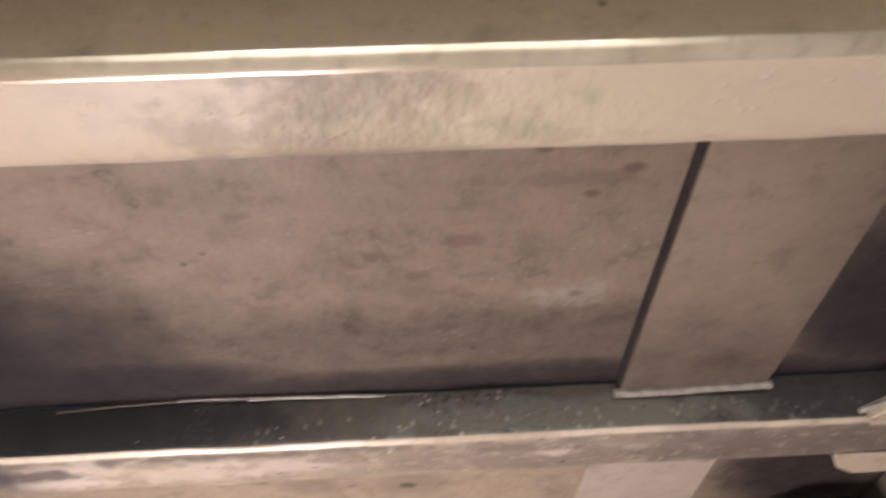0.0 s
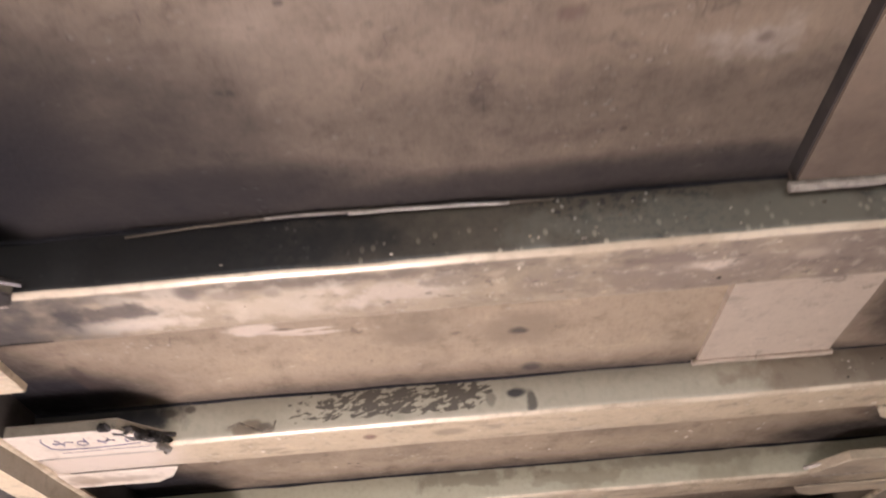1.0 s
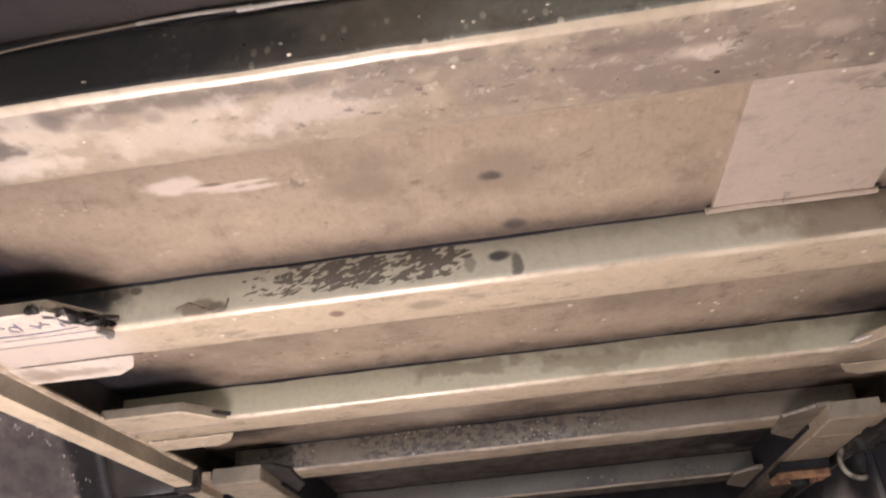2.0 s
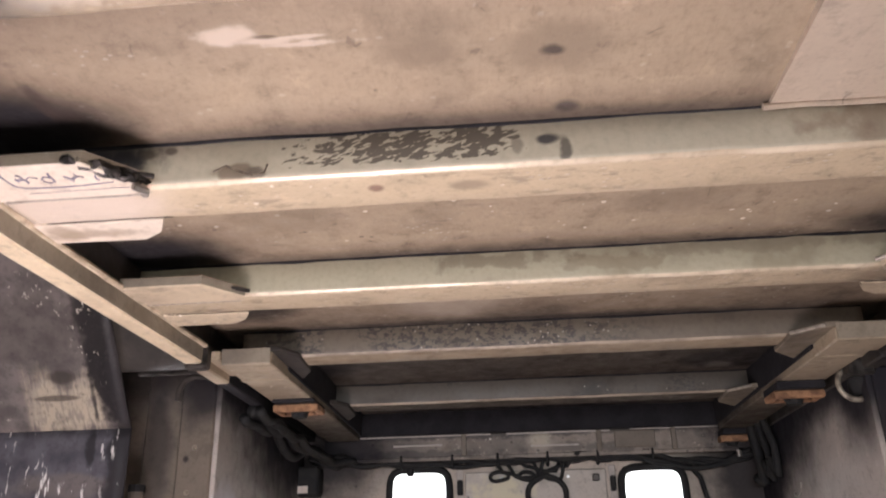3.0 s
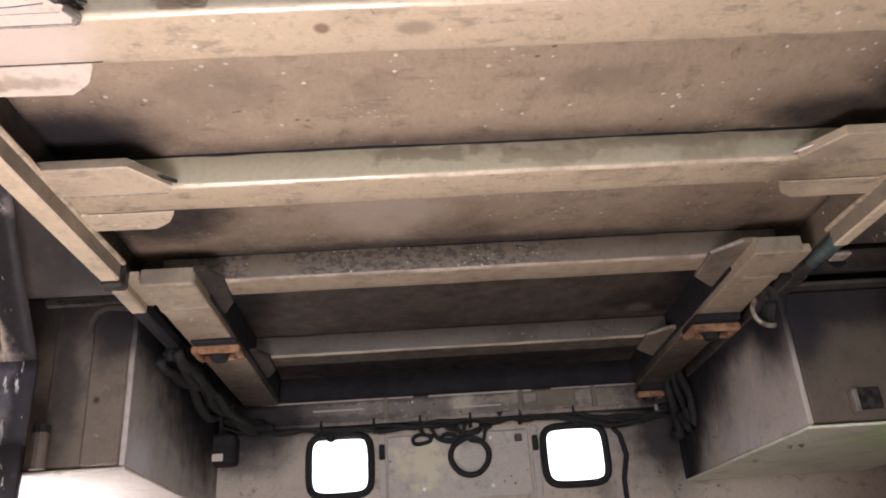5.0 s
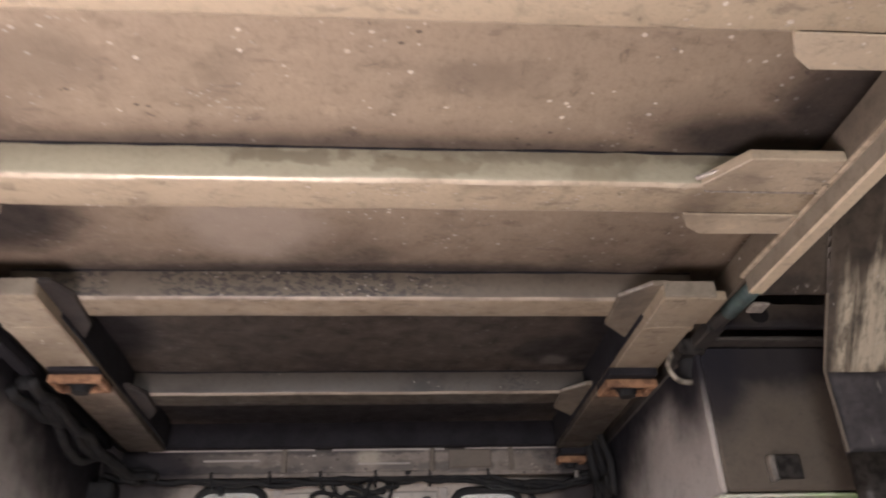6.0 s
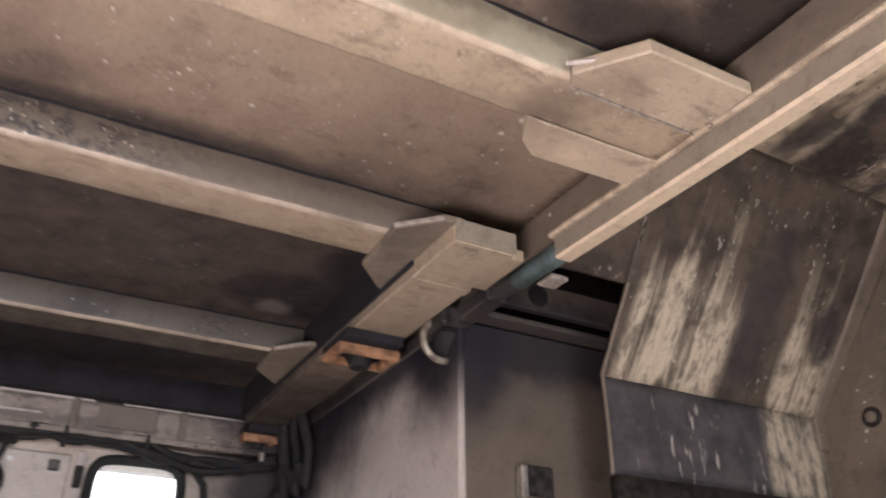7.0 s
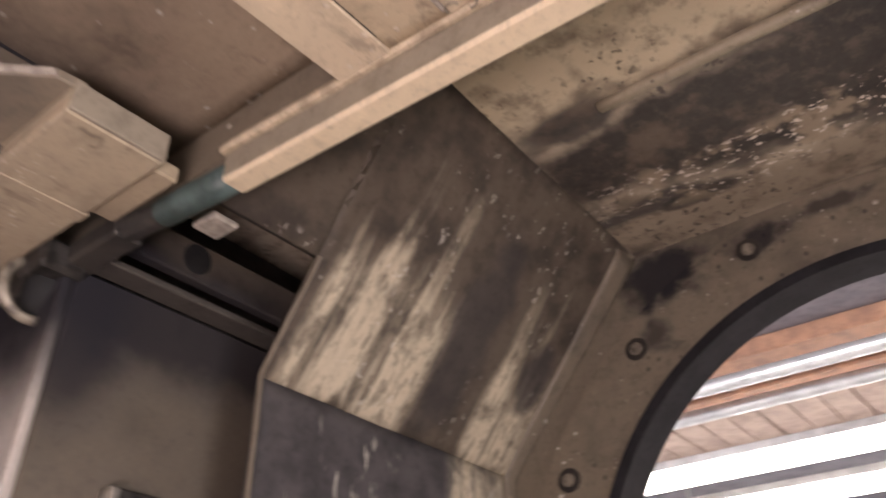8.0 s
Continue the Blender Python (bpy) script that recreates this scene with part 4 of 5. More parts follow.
# rear wall with two small rounded windows
WINDOWS = ((-0.577, 1.428, 0.15, 0.144), (0.598, 1.41, 0.153, 0.14))
bm = None
for (cu, cv, hu, hv), (u0, u1) in zip(WINDOWS, ((-1.0, -0.3), (0.2, 1.0))):
    bm = joined(bm, holed((u0, u1, 1.1, 1.7), (cu, cv), soft_square(hu, hv), 0.04, lambda u, v, w: (u, REAR + w, v), 48))
for x0, x1, z0, z1 in ((-2.5, -1.0, FLOOR, 2.5), (1.0, 2.5, FLOOR, 2.5), (-0.3, 0.2, 1.1, 1.7), (-1.0, 1.0, FLOOR, 1.1), (-1.0, 1.0, 1.7, 2.5)):
    bm = block(x0, x1, REAR, REAR + 0.04, z0, z1, 0, bm)
tagged(part("wall_rear", bm, rear_paint), "grey-brown steel end wall with two windows, dark corners painted in", "wall", kind="structure")
for k, (cu, cv, hu, hv) in enumerate(WINDOWS):
    win = thing("window_%d" % (k + 1), (cu, REAR, cv - hv), "small rounded window in a black rubber seal", "window", "rear windows", "structure")
    reach = soft_square(hu, hv)
    loop = [(cu + (reach(a) + 0.004) * math.cos(a), REAR - 0.012, cv + (reach(a) + 0.004) * math.sin(a)) for a in (2 * math.pi * i / 48 for i in range(48))]
    part("rubber_seal", pipe(loop, 0.019, 8, closed=True), rubber, win, "black rubber seal", True)
    outline = [(cu + (reach(a) + 0.002) * math.cos(a), cv + (reach(a) + 0.002) * math.sin(a)) for a in (2 * math.pi * i / 48 for i in range(48))]
    pane = part("pane", slab(outline, REAR + 0.012, REAR + 0.02, "y", 0), window_glass, win, "clear window pane")
    pane.visible_shadow = False


# ---- cross beams ----
def beam(y0, y1, x0, x1, web, label, low=LOW, seed=0, r=0.014, edge=edge_highlight):
    """A pressed cross beam: sides down from the roof, a flat underside, rounded lower edges painted pale for their
    highlight.
    """
    prof = [(y0 - 0.002, CEIL + 0.02), (y0 - 0.001, CEIL - 0.02), (y0, low + r)]
    prof += [(y0 + r - r * math.cos(t), low + r - r * math.sin(t)) for t in (radians(a) for a in (30, 60, 90))]
    prof += [(y0 + (y1 - y0) * q, low) for q in (0.35, 0.65)]
    prof += [(y1 - r + r * math.sin(t), low + r - r * math.cos(t)) for t in (radians(a) for a in (0, 45, 90))] + [(y1 + 0.004, CEIL + 0.02)]
    bm = bmesh.new()
    count = max(8, int((x1 - x0) * 36))
    cols = []
    for i in range(count + 1):
        x = x0 + (x1 - x0) * i / count
        dy = 0.003 * noise.noise(Vector((x * 2.2, seed, 0)))
        col = []
        for k, (y, z) in enumerate(prof):
            dz = 0.0025 * noise.noise(Vector((x * 3.1, seed, 4))) if 2 <= k <= 10 else 0
            col.append(bm.verts.new((x, y + dy + 0.0015 * noise.noise(Vector((x * 14, z * 14, seed))), z + dz + 0.0012 * noise.noise(Vector((x * 17, y * 17, seed + 2))))))
        cols.append(col)
    for a, b in zip(cols, cols[1:]):
        for k in range(len(prof) - 1):
            f = bm.faces.new((a[k], b[k], b[k + 1], a[k + 1]))
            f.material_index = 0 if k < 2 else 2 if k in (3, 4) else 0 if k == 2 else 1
            f.smooth = True
    bm.faces.new(cols[0]), bm.faces.new(cols[-1])
    holder = thing("roof_beam", ((x0 + x1) / 2, (y0 + y1) / 2, low), label, "beam", "roof beams")
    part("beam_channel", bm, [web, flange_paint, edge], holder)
    return holder


def end_plate(holder, side, y0, y1, x_in, x_out, paint):
    """The plates welded to a beam's end: a cut-cornered one before it, flush with its underside, and a narrow tab behind it."""
    s = 1 if side > 0 else -1
    pts = [(s * x_out, y0 - 0.118), (s * (x_in + 0.08), y0 - 0.118), (s * x_in, y0 - 0.012), (s * (x_in + 0.015), y0 + 0.016), (s * x_out, y0 + 0.018)]
    cut = 0.033 if s < 0 else 0.0
    left_of_second = s < 0 and y0 == 1.57
    plate = slab(pts, LOW - 0.007, LOW + 0.022, "z", 0.003)
    # front faces lie in shade, so they get the darker paint
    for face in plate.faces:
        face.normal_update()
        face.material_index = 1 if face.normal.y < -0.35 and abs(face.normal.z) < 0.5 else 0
    main = part("end_plate", plate, [lip_brown if left_of_second else paint, shaded_side_paint], holder)
    part("weld_seam", pipe(wavy([(s * (x_in + 0.02), y0 + 0.02, LOW - 0.003), (s * (x_out - 0.01), y0 + 0.022, LOW - 0.003)], 0.0015, 24, y0), 0.004, 6), weld, main)
    pts = [(s * x_out, y1 - 0.014), (s * (x_in + cut), y1 - 0.014), (s * (x_in + cut + 0.006), y1 + 0.004), (s * (x_in + cut + 0.03), y1 + 0.05), (s * (x_in + cut + 0.075), y1 + 0.084), (s * x_out, y1 + 0.08)]
    if left_of_second:
        pts = [(-x_out, 1.685), (-0.913, 1.698), (-0.917, 1.896), (-x_out, 1.902)]
    part("end_tab", slab(pts, LOW - 0.006, LOW + 0.012, "z", 0.002), paint, holder)
    part("dark_slit", pipe(wavy([(s * (x_in + 0.01), y1 - 0.016, LOW - 0.002), (s * (x_out - 0.03), y1 - 0.015, LOW - 0.002)], 0.001, 20, y0), 0.0009, 6), torn, holder, "dark open joint")
    return main


B1 = beam(0.70, 0.85, XL, XR, web_tan, "tan steel roof beam, its edge highlight painted pale", seed=1, r=0.024, edge=edge_highlight_bright)
B2 = beam(1.57, 1.735, XL, XR, web_dark, "tan steel roof beam with a dark side, blackest at its left end", seed=2, r=0.014)
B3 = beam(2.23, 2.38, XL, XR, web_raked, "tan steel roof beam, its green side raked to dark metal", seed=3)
B4 = beam(2.877, 3.014, XL, XR, web_green, "tan steel roof beam with a stained grey-green side", seed=4)
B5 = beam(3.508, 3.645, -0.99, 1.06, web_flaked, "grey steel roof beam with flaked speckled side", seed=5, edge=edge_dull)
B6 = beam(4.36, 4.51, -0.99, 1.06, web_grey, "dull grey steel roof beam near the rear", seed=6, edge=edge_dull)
for holder, y, far, left, right in ((B1, 0.70, 0.85, 0.78, 0.86), (B2, 1.57, 1.735, 0.775, 0.86), (B3, 2.23, 2.38, 0.757, 0.845), (B4, 2.877, 3.014, 0.775, 0.85)):
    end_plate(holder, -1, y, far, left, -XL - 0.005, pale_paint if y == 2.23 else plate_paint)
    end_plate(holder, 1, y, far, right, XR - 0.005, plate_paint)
    for x, s in ((-left, -1), (right, 1)):
        jag = pipe(wavy([(x - s * 0.01, y - 0.012, LOW + 0.012), (x + s * 0.045, y - 0.06, LOW + 0.008), (x + s * 0.09, y - 0.115, LOW + 0.006)], 0.008, 9, y), 0.0055 if s < 0 else 0.006, 7)
        part("torn_weld", jag, torn if s < 0 else weld, holder, "blackened torn weld" if s < 0 else "")
wedge = bmesh.new()
bmesh.ops.create_icosphere(wedge, subdivisions=3, radius=1.0)
for v in wedge.verts:
    v.co = Vector((-0.81 + 0.056 * v.co.x, 2.158 + 0.017 * v.co.y + 0.95 * 0.056 * v.co.x, 1.757 + 0.01 * v.co.z)) + 0.016 * noise.noise_vector(v.co * 5)
part("torn_lump", wedge, torn, B3, "blackened torn metal", True)
part("bright_fleck", pipe([(-0.772, 2.19, 1.738), (-0.757, 2.215, 1.737), (-0.765, 2.225, 1.736)], 0.008, 7), bare, B3, "bright torn metal tip")
for k, (x, y) in enumerate(((1.145, 2.886), (1.153, 2.863))):
    part("scratch_mark", pipe(wavy(ring_points((x, y, LOW - 0.0085), 0.008, 7, "z", 60 + 130 * k, 200, 1.2), 0.002, 3, k), 0.0018, 5), bolt_metal, B4, "brown scratched squiggle")
part("paint_curl", pipe(wavy([(-0.635, 2.226, 1.78), (-0.61, 2.222, 1.788), (-0.585, 2.224, 1.776), (-0.56, 2.222, 1.765), (-0.535, 2.224, 1.77), (-0.53, 2.225, 1.786)], 0.006, 5, 7), 0.004, 6, flat=0.4), bolt_metal, B3, "lifted curl of paint")
# corner brackets where the two rear beams meet the long channels
for holder, y in ((B5, 3.508), (B6, 4.36)):
    for s, x in ((-1, 0.86), (1, 0.925)):
        reach = 0.075 if s < 0 else 0.115
        pts = [(s * (x + 0.01), y - 0.125), (s * (x - 0.035), y - 0.12), (s * (x - reach), y - 0.035), (s * (x - reach + 0.008), y + 0.165), (s * (x - 0.02), y + 0.265), (s * (x + 0.01), y + 0.27)]
        # left gussets get near-black paint for the shadow they stand in
        gusset = part("corner_bracket", slab(pts, LOW - 0.012, LOW + 0.006, "z", 0.003), lip_brown if s < 0 else web_brown, holder, "dull brown welded gusset")
        part("weld_seam", pipe(wavy([(s * (x - 0.035), y - 0.122, LOW - 0.004), (s * (x - reach), y - 0.037, LOW - 0.004)], 0.003, 12, y + s), 0.006, 6), weld if s > 0 else lip_brown, gusset)
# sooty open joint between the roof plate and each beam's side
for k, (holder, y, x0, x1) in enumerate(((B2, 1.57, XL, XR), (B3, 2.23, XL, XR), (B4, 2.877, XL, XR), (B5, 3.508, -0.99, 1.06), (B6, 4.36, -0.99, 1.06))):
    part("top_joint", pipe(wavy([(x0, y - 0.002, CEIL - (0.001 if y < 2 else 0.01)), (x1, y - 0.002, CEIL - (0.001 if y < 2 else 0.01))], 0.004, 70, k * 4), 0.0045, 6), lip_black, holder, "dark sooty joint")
# crumbs of old paint and dirt stuck to the second and third beams
rng = random.Random(5)


def crumb(holder, place, size, paint):
    own = bmesh.new()
    bmesh.ops.create_icosphere(own, subdivisions=1, radius=1.0)
    stretch = rng.uniform(0.7, 1.8)
    for v in own.verts:
        v.co = Vector(place) + size * (Vector((stretch * v.co.x, v.co.y, 0.7 * v.co.z)) + 0.5 * noise.noise_vector(v.co * 1.7 + Vector(place) * 40))
    part("dirt_crumb", own, paint, holder)


for k in range(64):
    x = rng.uniform(-0.1, 1.05) if k % 4 else rng.uniform(-0.7, 0.0)
    under = k % 3 > 0
    crumb(B2, (x, rng.uniform(1.59, 1.725) if under else 1.5685, LOW if under else rng.uniform(1.77, 1.81)), rng.uniform(0.0013, 0.0036) * (1.0 if x > -0.1 else 0.6), rng.choice((pale_paint, plate_paint, patch_paint, patch_clean, bolt_metal, torn)))
for k in range(22):
    crumb(B3, (rng.uniform(0.7, 1.08), 2.2285, rng.uniform(1.772, 1.84)), rng.uniform(0.0014, 0.003), rng.choice((pale_paint, bolt_metal, torn, torn)))
# bead of old sealant squeezed out over the second beam
for k, (pts, radius) in enumerate((([(-0.62, 1.564, 1.84), (-0.5, 1.558, 1.848), (-0.3, 1.555, 1.85), (-0.1, 1.557, 1.846), (0.05, 1.562, 1.845)], 0.0022), ([(-0.4, 1.556, 1.849), (-0.25, 1.5545, 1.848)], 0.003),
                                   ([(-0.27, 1.556, 1.846), (-0.2, 1.556, 1.8445), (-0.1, 1.556, 1.8445), (-0.02, 1.561, 1.8445)], 0.0036))):
    part("sealant_bead", pipe(wavy(pts, 0.004, 16, 8), radius, 7, flat=0.8), (web_brown, weld, bead_pale)[k], B2, "pale cracked sealant")


def patch(y0, y1, x0, x1, low, label, gap=False):
    """A doubler plate under the roof between two beams, with its bead along the far edge."""
    holder = thing("patch_plate", ((x0 + x1) / 2, (y0 + y1) / 2, low), label, "plate", "patch plates")
    plate = part("plate", dented(x0, x1, y0, y1, low, CEIL + 0.01, 10, 16, 0.002, 6.0, y0), patch_paint if gap else patch_clean, holder)
    part("weld_seam", pipe(wavy([(x0 - 0.012, y1 - 0.012, low - 0.002), (x1 + 0.008, y1 - 0.014, low - 0.002)], 0.004, 22, y0), 0.009 if gap else 0.007, 7), weld if gap else patch_clean, plate, "rough weld bead")
    if gap:
        # dark strip laid over the plate's side edge, which lies in shade
        part("edge_shade", block(x0 - 0.003, x0 + 0.001, y0 + 0.005, y1 - 0.012, low + 0.004, CEIL + 0.004, 0.002), lip_brown, holder, "dark strip for the greasy, shaded plate edge")
    return holder


patch(0.84, 1.562, 0.416, 0.69, 1.824, "tan doubler plate welded to the roof", True)
patch(1.73, 2.224, 0.41, 0.7, 1.836, "clean tan doubler plate welded between beams")


# ---- rails along both sides ----
def rail(x_in, x_out, y_end, label, skew):
    s = 1 if x_in > 0 else -1
    holder = thing("side_rail", ((x_in + x_out) / 2, 1.0, 1.69), label, "rail", "side rails")
    a, b = sorted((x_in, x_out))
    bm = block(a, b, FRONT, y_end, 1.695, LOW - 0.002, 0.006)
    # underside keeps the bright paint, the sides take the shaded copy
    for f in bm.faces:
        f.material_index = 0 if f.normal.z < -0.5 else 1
    for v in bm.verts:
        v.co.x += skew * (y_end - v.co.y)
    bar = part("square_bar", bm, [rail_paint, shaded_side_paint], holder)
    part("top_bead", pipe(wavy([(x_in - s * 0.004 + skew * (y_end - FRONT), FRONT, LOW), (x_in - s * 0.004, y_end, LOW)], 0.003, 120, s), 0.0085, 7), bead_paint, bar, "pale bead along its top")
    return holder


RR = rail(1.152, 1.199, 3.35, "tan square steel rail under the roof edge", 0.036)
RL = rail(-1.056, -1.115, 3.325, "tan square steel rail under the roof edge", -0.026)
part("sleeve", pipe([(1.178, 3.345, 1.722), (1.174, 3.4, 1.72), (1.169, 3.45, 1.718), (1.163, 3.51, 1.715)], 0.03, 14, flat=0.85), teal, RR, "teal painted sleeve", True)
part("sleeve_core", pipe([(1.165, 3.5, 1.716), (1.15, 3.6, 1.712)], 0.024, 12), web_soot, RR)
part("end_bar", block(1.125, 1.18, 3.59, 4.9, 1.69, 1.735, 0.005), web_soot, RR)
part("clamp", block(-1.125, -1.05, 3.335, 3.385, 1.685, 1.768, 0.008), torn, RL, "black clamp")
part("end_piece", block(-1.112, -1.062, 3.38, 3.6, 1.692, 1.738, 0.005), plate_paint, RL)
part("end_bar", block(-1.112, -1.064, 3.6, 4.9, 1.694, 1.74, 0.005), lip_black, RL)


# ---- long channels behind the fourth beam ----
CHANNEL_LOW = 1.703


def channel(x0, x1, y0, y1, label):
    holder = thing("long_channel", ((x0 + x1) / 2, y0, 1.715), label, "channel", "long channels")
    a, b = sorted((x0, x1))
    bm = block(a, b, y0, y1, CHANNEL_LOW, 1.757, 0.004)
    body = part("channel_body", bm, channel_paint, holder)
    part("joint_strap", block(a - 0.002, b + 0.002, y0 + 0.21, y0 + 0.24, CHANNEL_LOW - 0.0015, CHANNEL_LOW + 0.004, 0.001), channel_paint, body)
    web = a if x0 > 0 else b
    # the shadow beside the channel is painted into this web, with its sooty film
    part("web_plate", block(web - 0.006, web + 0.006, y0 + 0.2, y1, 1.73, CEIL, 0.002), lip_black, holder, "web painted black, sooty and in shadow")
    part("end_cap", block(a + 0.002, b - 0.002, y0 - 0.007, y0 + 0.002, CHANNEL_LOW + 0.002, 1.756, 0.002), shaded_side_paint, body, "dull grey end face")
    outer = block(-1.075, a - 0.002, y0 - 0.01, y0 + 0.22, 1.722, 1.75, 0.003) if x0 < 0 else block(b + 0.002, b + 0.05, y0 + 0.04, y0 + 0.22, 1.718, 1.748, 0.003)
    part("joint_tab", outer, flange_paint, holder)
    return holder


channel(0.918, 1.078, 3.39, REAR - 0.17, "pale brown steel channel under the roof")
channel(-1.02, -0.855, 3.39, REAR - 0.19, "pale tan steel channel under the roof")


def rusty_bracket(x0, x1, y0, z, label):
    """A rusted open frame of flat bar hung under the channel, with a dark rubber plug in it."""
    cu, cv, y1 = (x0 + x1) / 2, y0 + 0.075, y0 + 0.13
    holder = thing("rusty_bracket", (cu, cv, z), label, "bracket", "rusty brackets")
    part("front_bar", block(x0, x1, y0, y0 + 0.022, z, z + 0.03, 0.005), rust, holder)
    part("back_bar", block(x0, x1, y1 - 0.02, y1, z + 0.004, z + 0.03, 0.005), rust, holder)
    for a in (x0, x1 - 0.026):
        part("side_bar", block(a, a + 0.026, y0 + 0.02, y1 - 0.018, z + 0.002, z + 0.03, 0.005), rust, holder)
    # black block added where only a dark gap lies above the bracket
    part("gap_filler", block(x0 + 0.006, x1 - 0.006, y0 - 0.035, y1 + 0.02, z + 0.03, CHANNEL_LOW + 0.0005, 0.004), lip_black, holder, "black block for the dark gap")
    plug = bmesh.new()
    bmesh.ops.create_cone(plug, cap_ends=True, segments=18, radius1=0.028, radius2=0.045, depth=0.05, matrix=Matrix.Translation((cu, cv, z + 0.012)))
    part("plug", plug, rubber, holder, "black rubber plug")
    return holder


rusty_bracket(-1.01, -0.832, 3.955, 1.66, "rusted orange bracket with a black plug")
rusty_bracket(0.89, 1.077, 3.985, 1.645, "rusted orange bracket with a black plug")
rusty_bracket(0.925, 1.06, 5.01, 1.645, "small rusted bracket by the end wall")


# ---- hanging side boxes ----
def sheet_box(label, x_in, x_out, y0, z0, z1, base_paint, folds, rise=0.0, front=box_paint):
    s = 1 if x_in > 0 else -1
    holder = thing("side_box", ((x_in + x_out) / 2, (y0 + REAR) / 2, z0), label, "box", "side boxes")
    a, b = sorted((x_in, x_out))
    inner = block(min(x_in, x_in + s * 0.02), max(x_in, x_in + s * 0.02), y0, REAR - 0.004, z0, z1, 0.004)
    for v in inner.verts:
        v.co.z += rise * (v.co.y - y0) / (REAR - y0) * (v.co.z < z0 + 0.1)
    part("inner_panel", inner, box_grey, holder, "grey painted panel with light and dark painted in")
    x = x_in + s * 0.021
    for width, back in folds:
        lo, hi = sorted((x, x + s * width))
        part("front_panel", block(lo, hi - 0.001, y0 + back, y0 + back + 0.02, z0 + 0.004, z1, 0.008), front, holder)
        x += s * width
    base = block(a + 0.002, b, y0 + 0.012, REAR - 0.004, z0 - 0.012, z0 - 0.001, 0.003)
    for v in base.verts:
        v.co.z += rise * (v.co.y - y0) / (REAR - y0)
    part("base_panel", base, base_paint, holder, "pale base")
    part("top_panel", block(a + 0.002, b, y0 + 0.03, REAR - 0.004, z1 - 0.02, z1 - 0.002, 0), box_paint, holder)
    return holder


BR = sheet_box("brown-grey sheet box hanging along the side, pale base with painted green glow", 1.132, 2.05, 3.755, 1.222, 1.70, box_base_green_lit, ((0.47, 0.0), (0.4, 0.03)), 0.035, box_paint_dark)
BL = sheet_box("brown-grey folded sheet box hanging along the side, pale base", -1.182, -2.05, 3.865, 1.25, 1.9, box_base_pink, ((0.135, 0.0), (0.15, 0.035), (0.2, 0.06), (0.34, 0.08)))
catch = part("latch_plate", block(1.31, 1.40, 3.742, 3.756, 1.26, 1.335, 0.004), torn, BR, "dark catch plate")
part("latch", block(1.29, 1.31, 3.72, 3.754, 1.25, 1.33, 0.004), bare, catch, "small bare metal catch")
part("hook", pipe([(1.125, 4.58, 1.40), (1.12, 4.58, 1.36), (1.115, 4.6, 1.345), (1.112, 4.64, 1.35), (1.12, 4.66, 1.365)], 0.0045, 8), bare, BR, "bright wire hook")
stub = part("stub_pipe", pipe([(-1.445, 3.80, 1.24), (-1.445, 3.80, 1.36)], 0.026, 12), box_paint, BL)
part("stub_cap", pipe([(-1.445, 3.80, 1.36), (-1.445, 3.80, 1.385)], 0.03, 12), rubber, stub, "black cap")
for x, y in ((1.22, 4.13), (1.26, 4.12), (1.2, 4.43)):
    bolt("base_bolt", (x, y, 1.219), (0, 0, -1), 0.012, BR)
for x, z in ((-1.27, 1.52), (-1.285, 1.36)):
    bolt("front_bolt", (x, 3.863, z), (0, -1, 0), 0.01, BL)

# cross bar with a hole in the recess above the right box
bar = thing("recess_bar", (1.4, 3.74, 1.74), "brown steel bar in the recess above the box", "bar")
part("bar_body", block(1.21, 2.0, 3.714, 3.744, 1.755, 1.84, 0.004), box_paint_dark, bar)
part("bar_hole", pipe([(1.364, 3.711, 1.80), (1.364, 3.72, 1.80)], 0.033, 16), rubber, bar, "dark hole")
part("lower_ledge", block(1.16, 2.0, 3.7, 3.76, 1.70, 1.715, 0.003), web_soot, bar)
part("tab", block(1.21, 1.262, 3.44, 3.5, 1.705, 1.717, 0.003), weld, bar, "short pale tab")
# near-black sheets in place of the shade at the back of both recesses
shade = part("wall_recess", block(1.19, 2.2, 4.0, 4.03, 1.70, 2.4, 0), recess_shade)
tagged(shade, "near-black sheet for the shade at the back of the recess", "wall", kind="structure")
shade = part("wall_recess", block(-2.2, -1.1, 4.1, 4.13, 1.82, 2.4, 0), recess_shade)
tagged(shade, "near-black sheet for the shade at the back of the recess", "wall", kind="structure")


# ---- end plates of the side bays ----
KINK = 1.556


def lean(z):
    """Where an end plate stands: upright up to the kink, leaning forward above it."""
    return 3.6 - 0.753 * max(0.0, z - KINK)


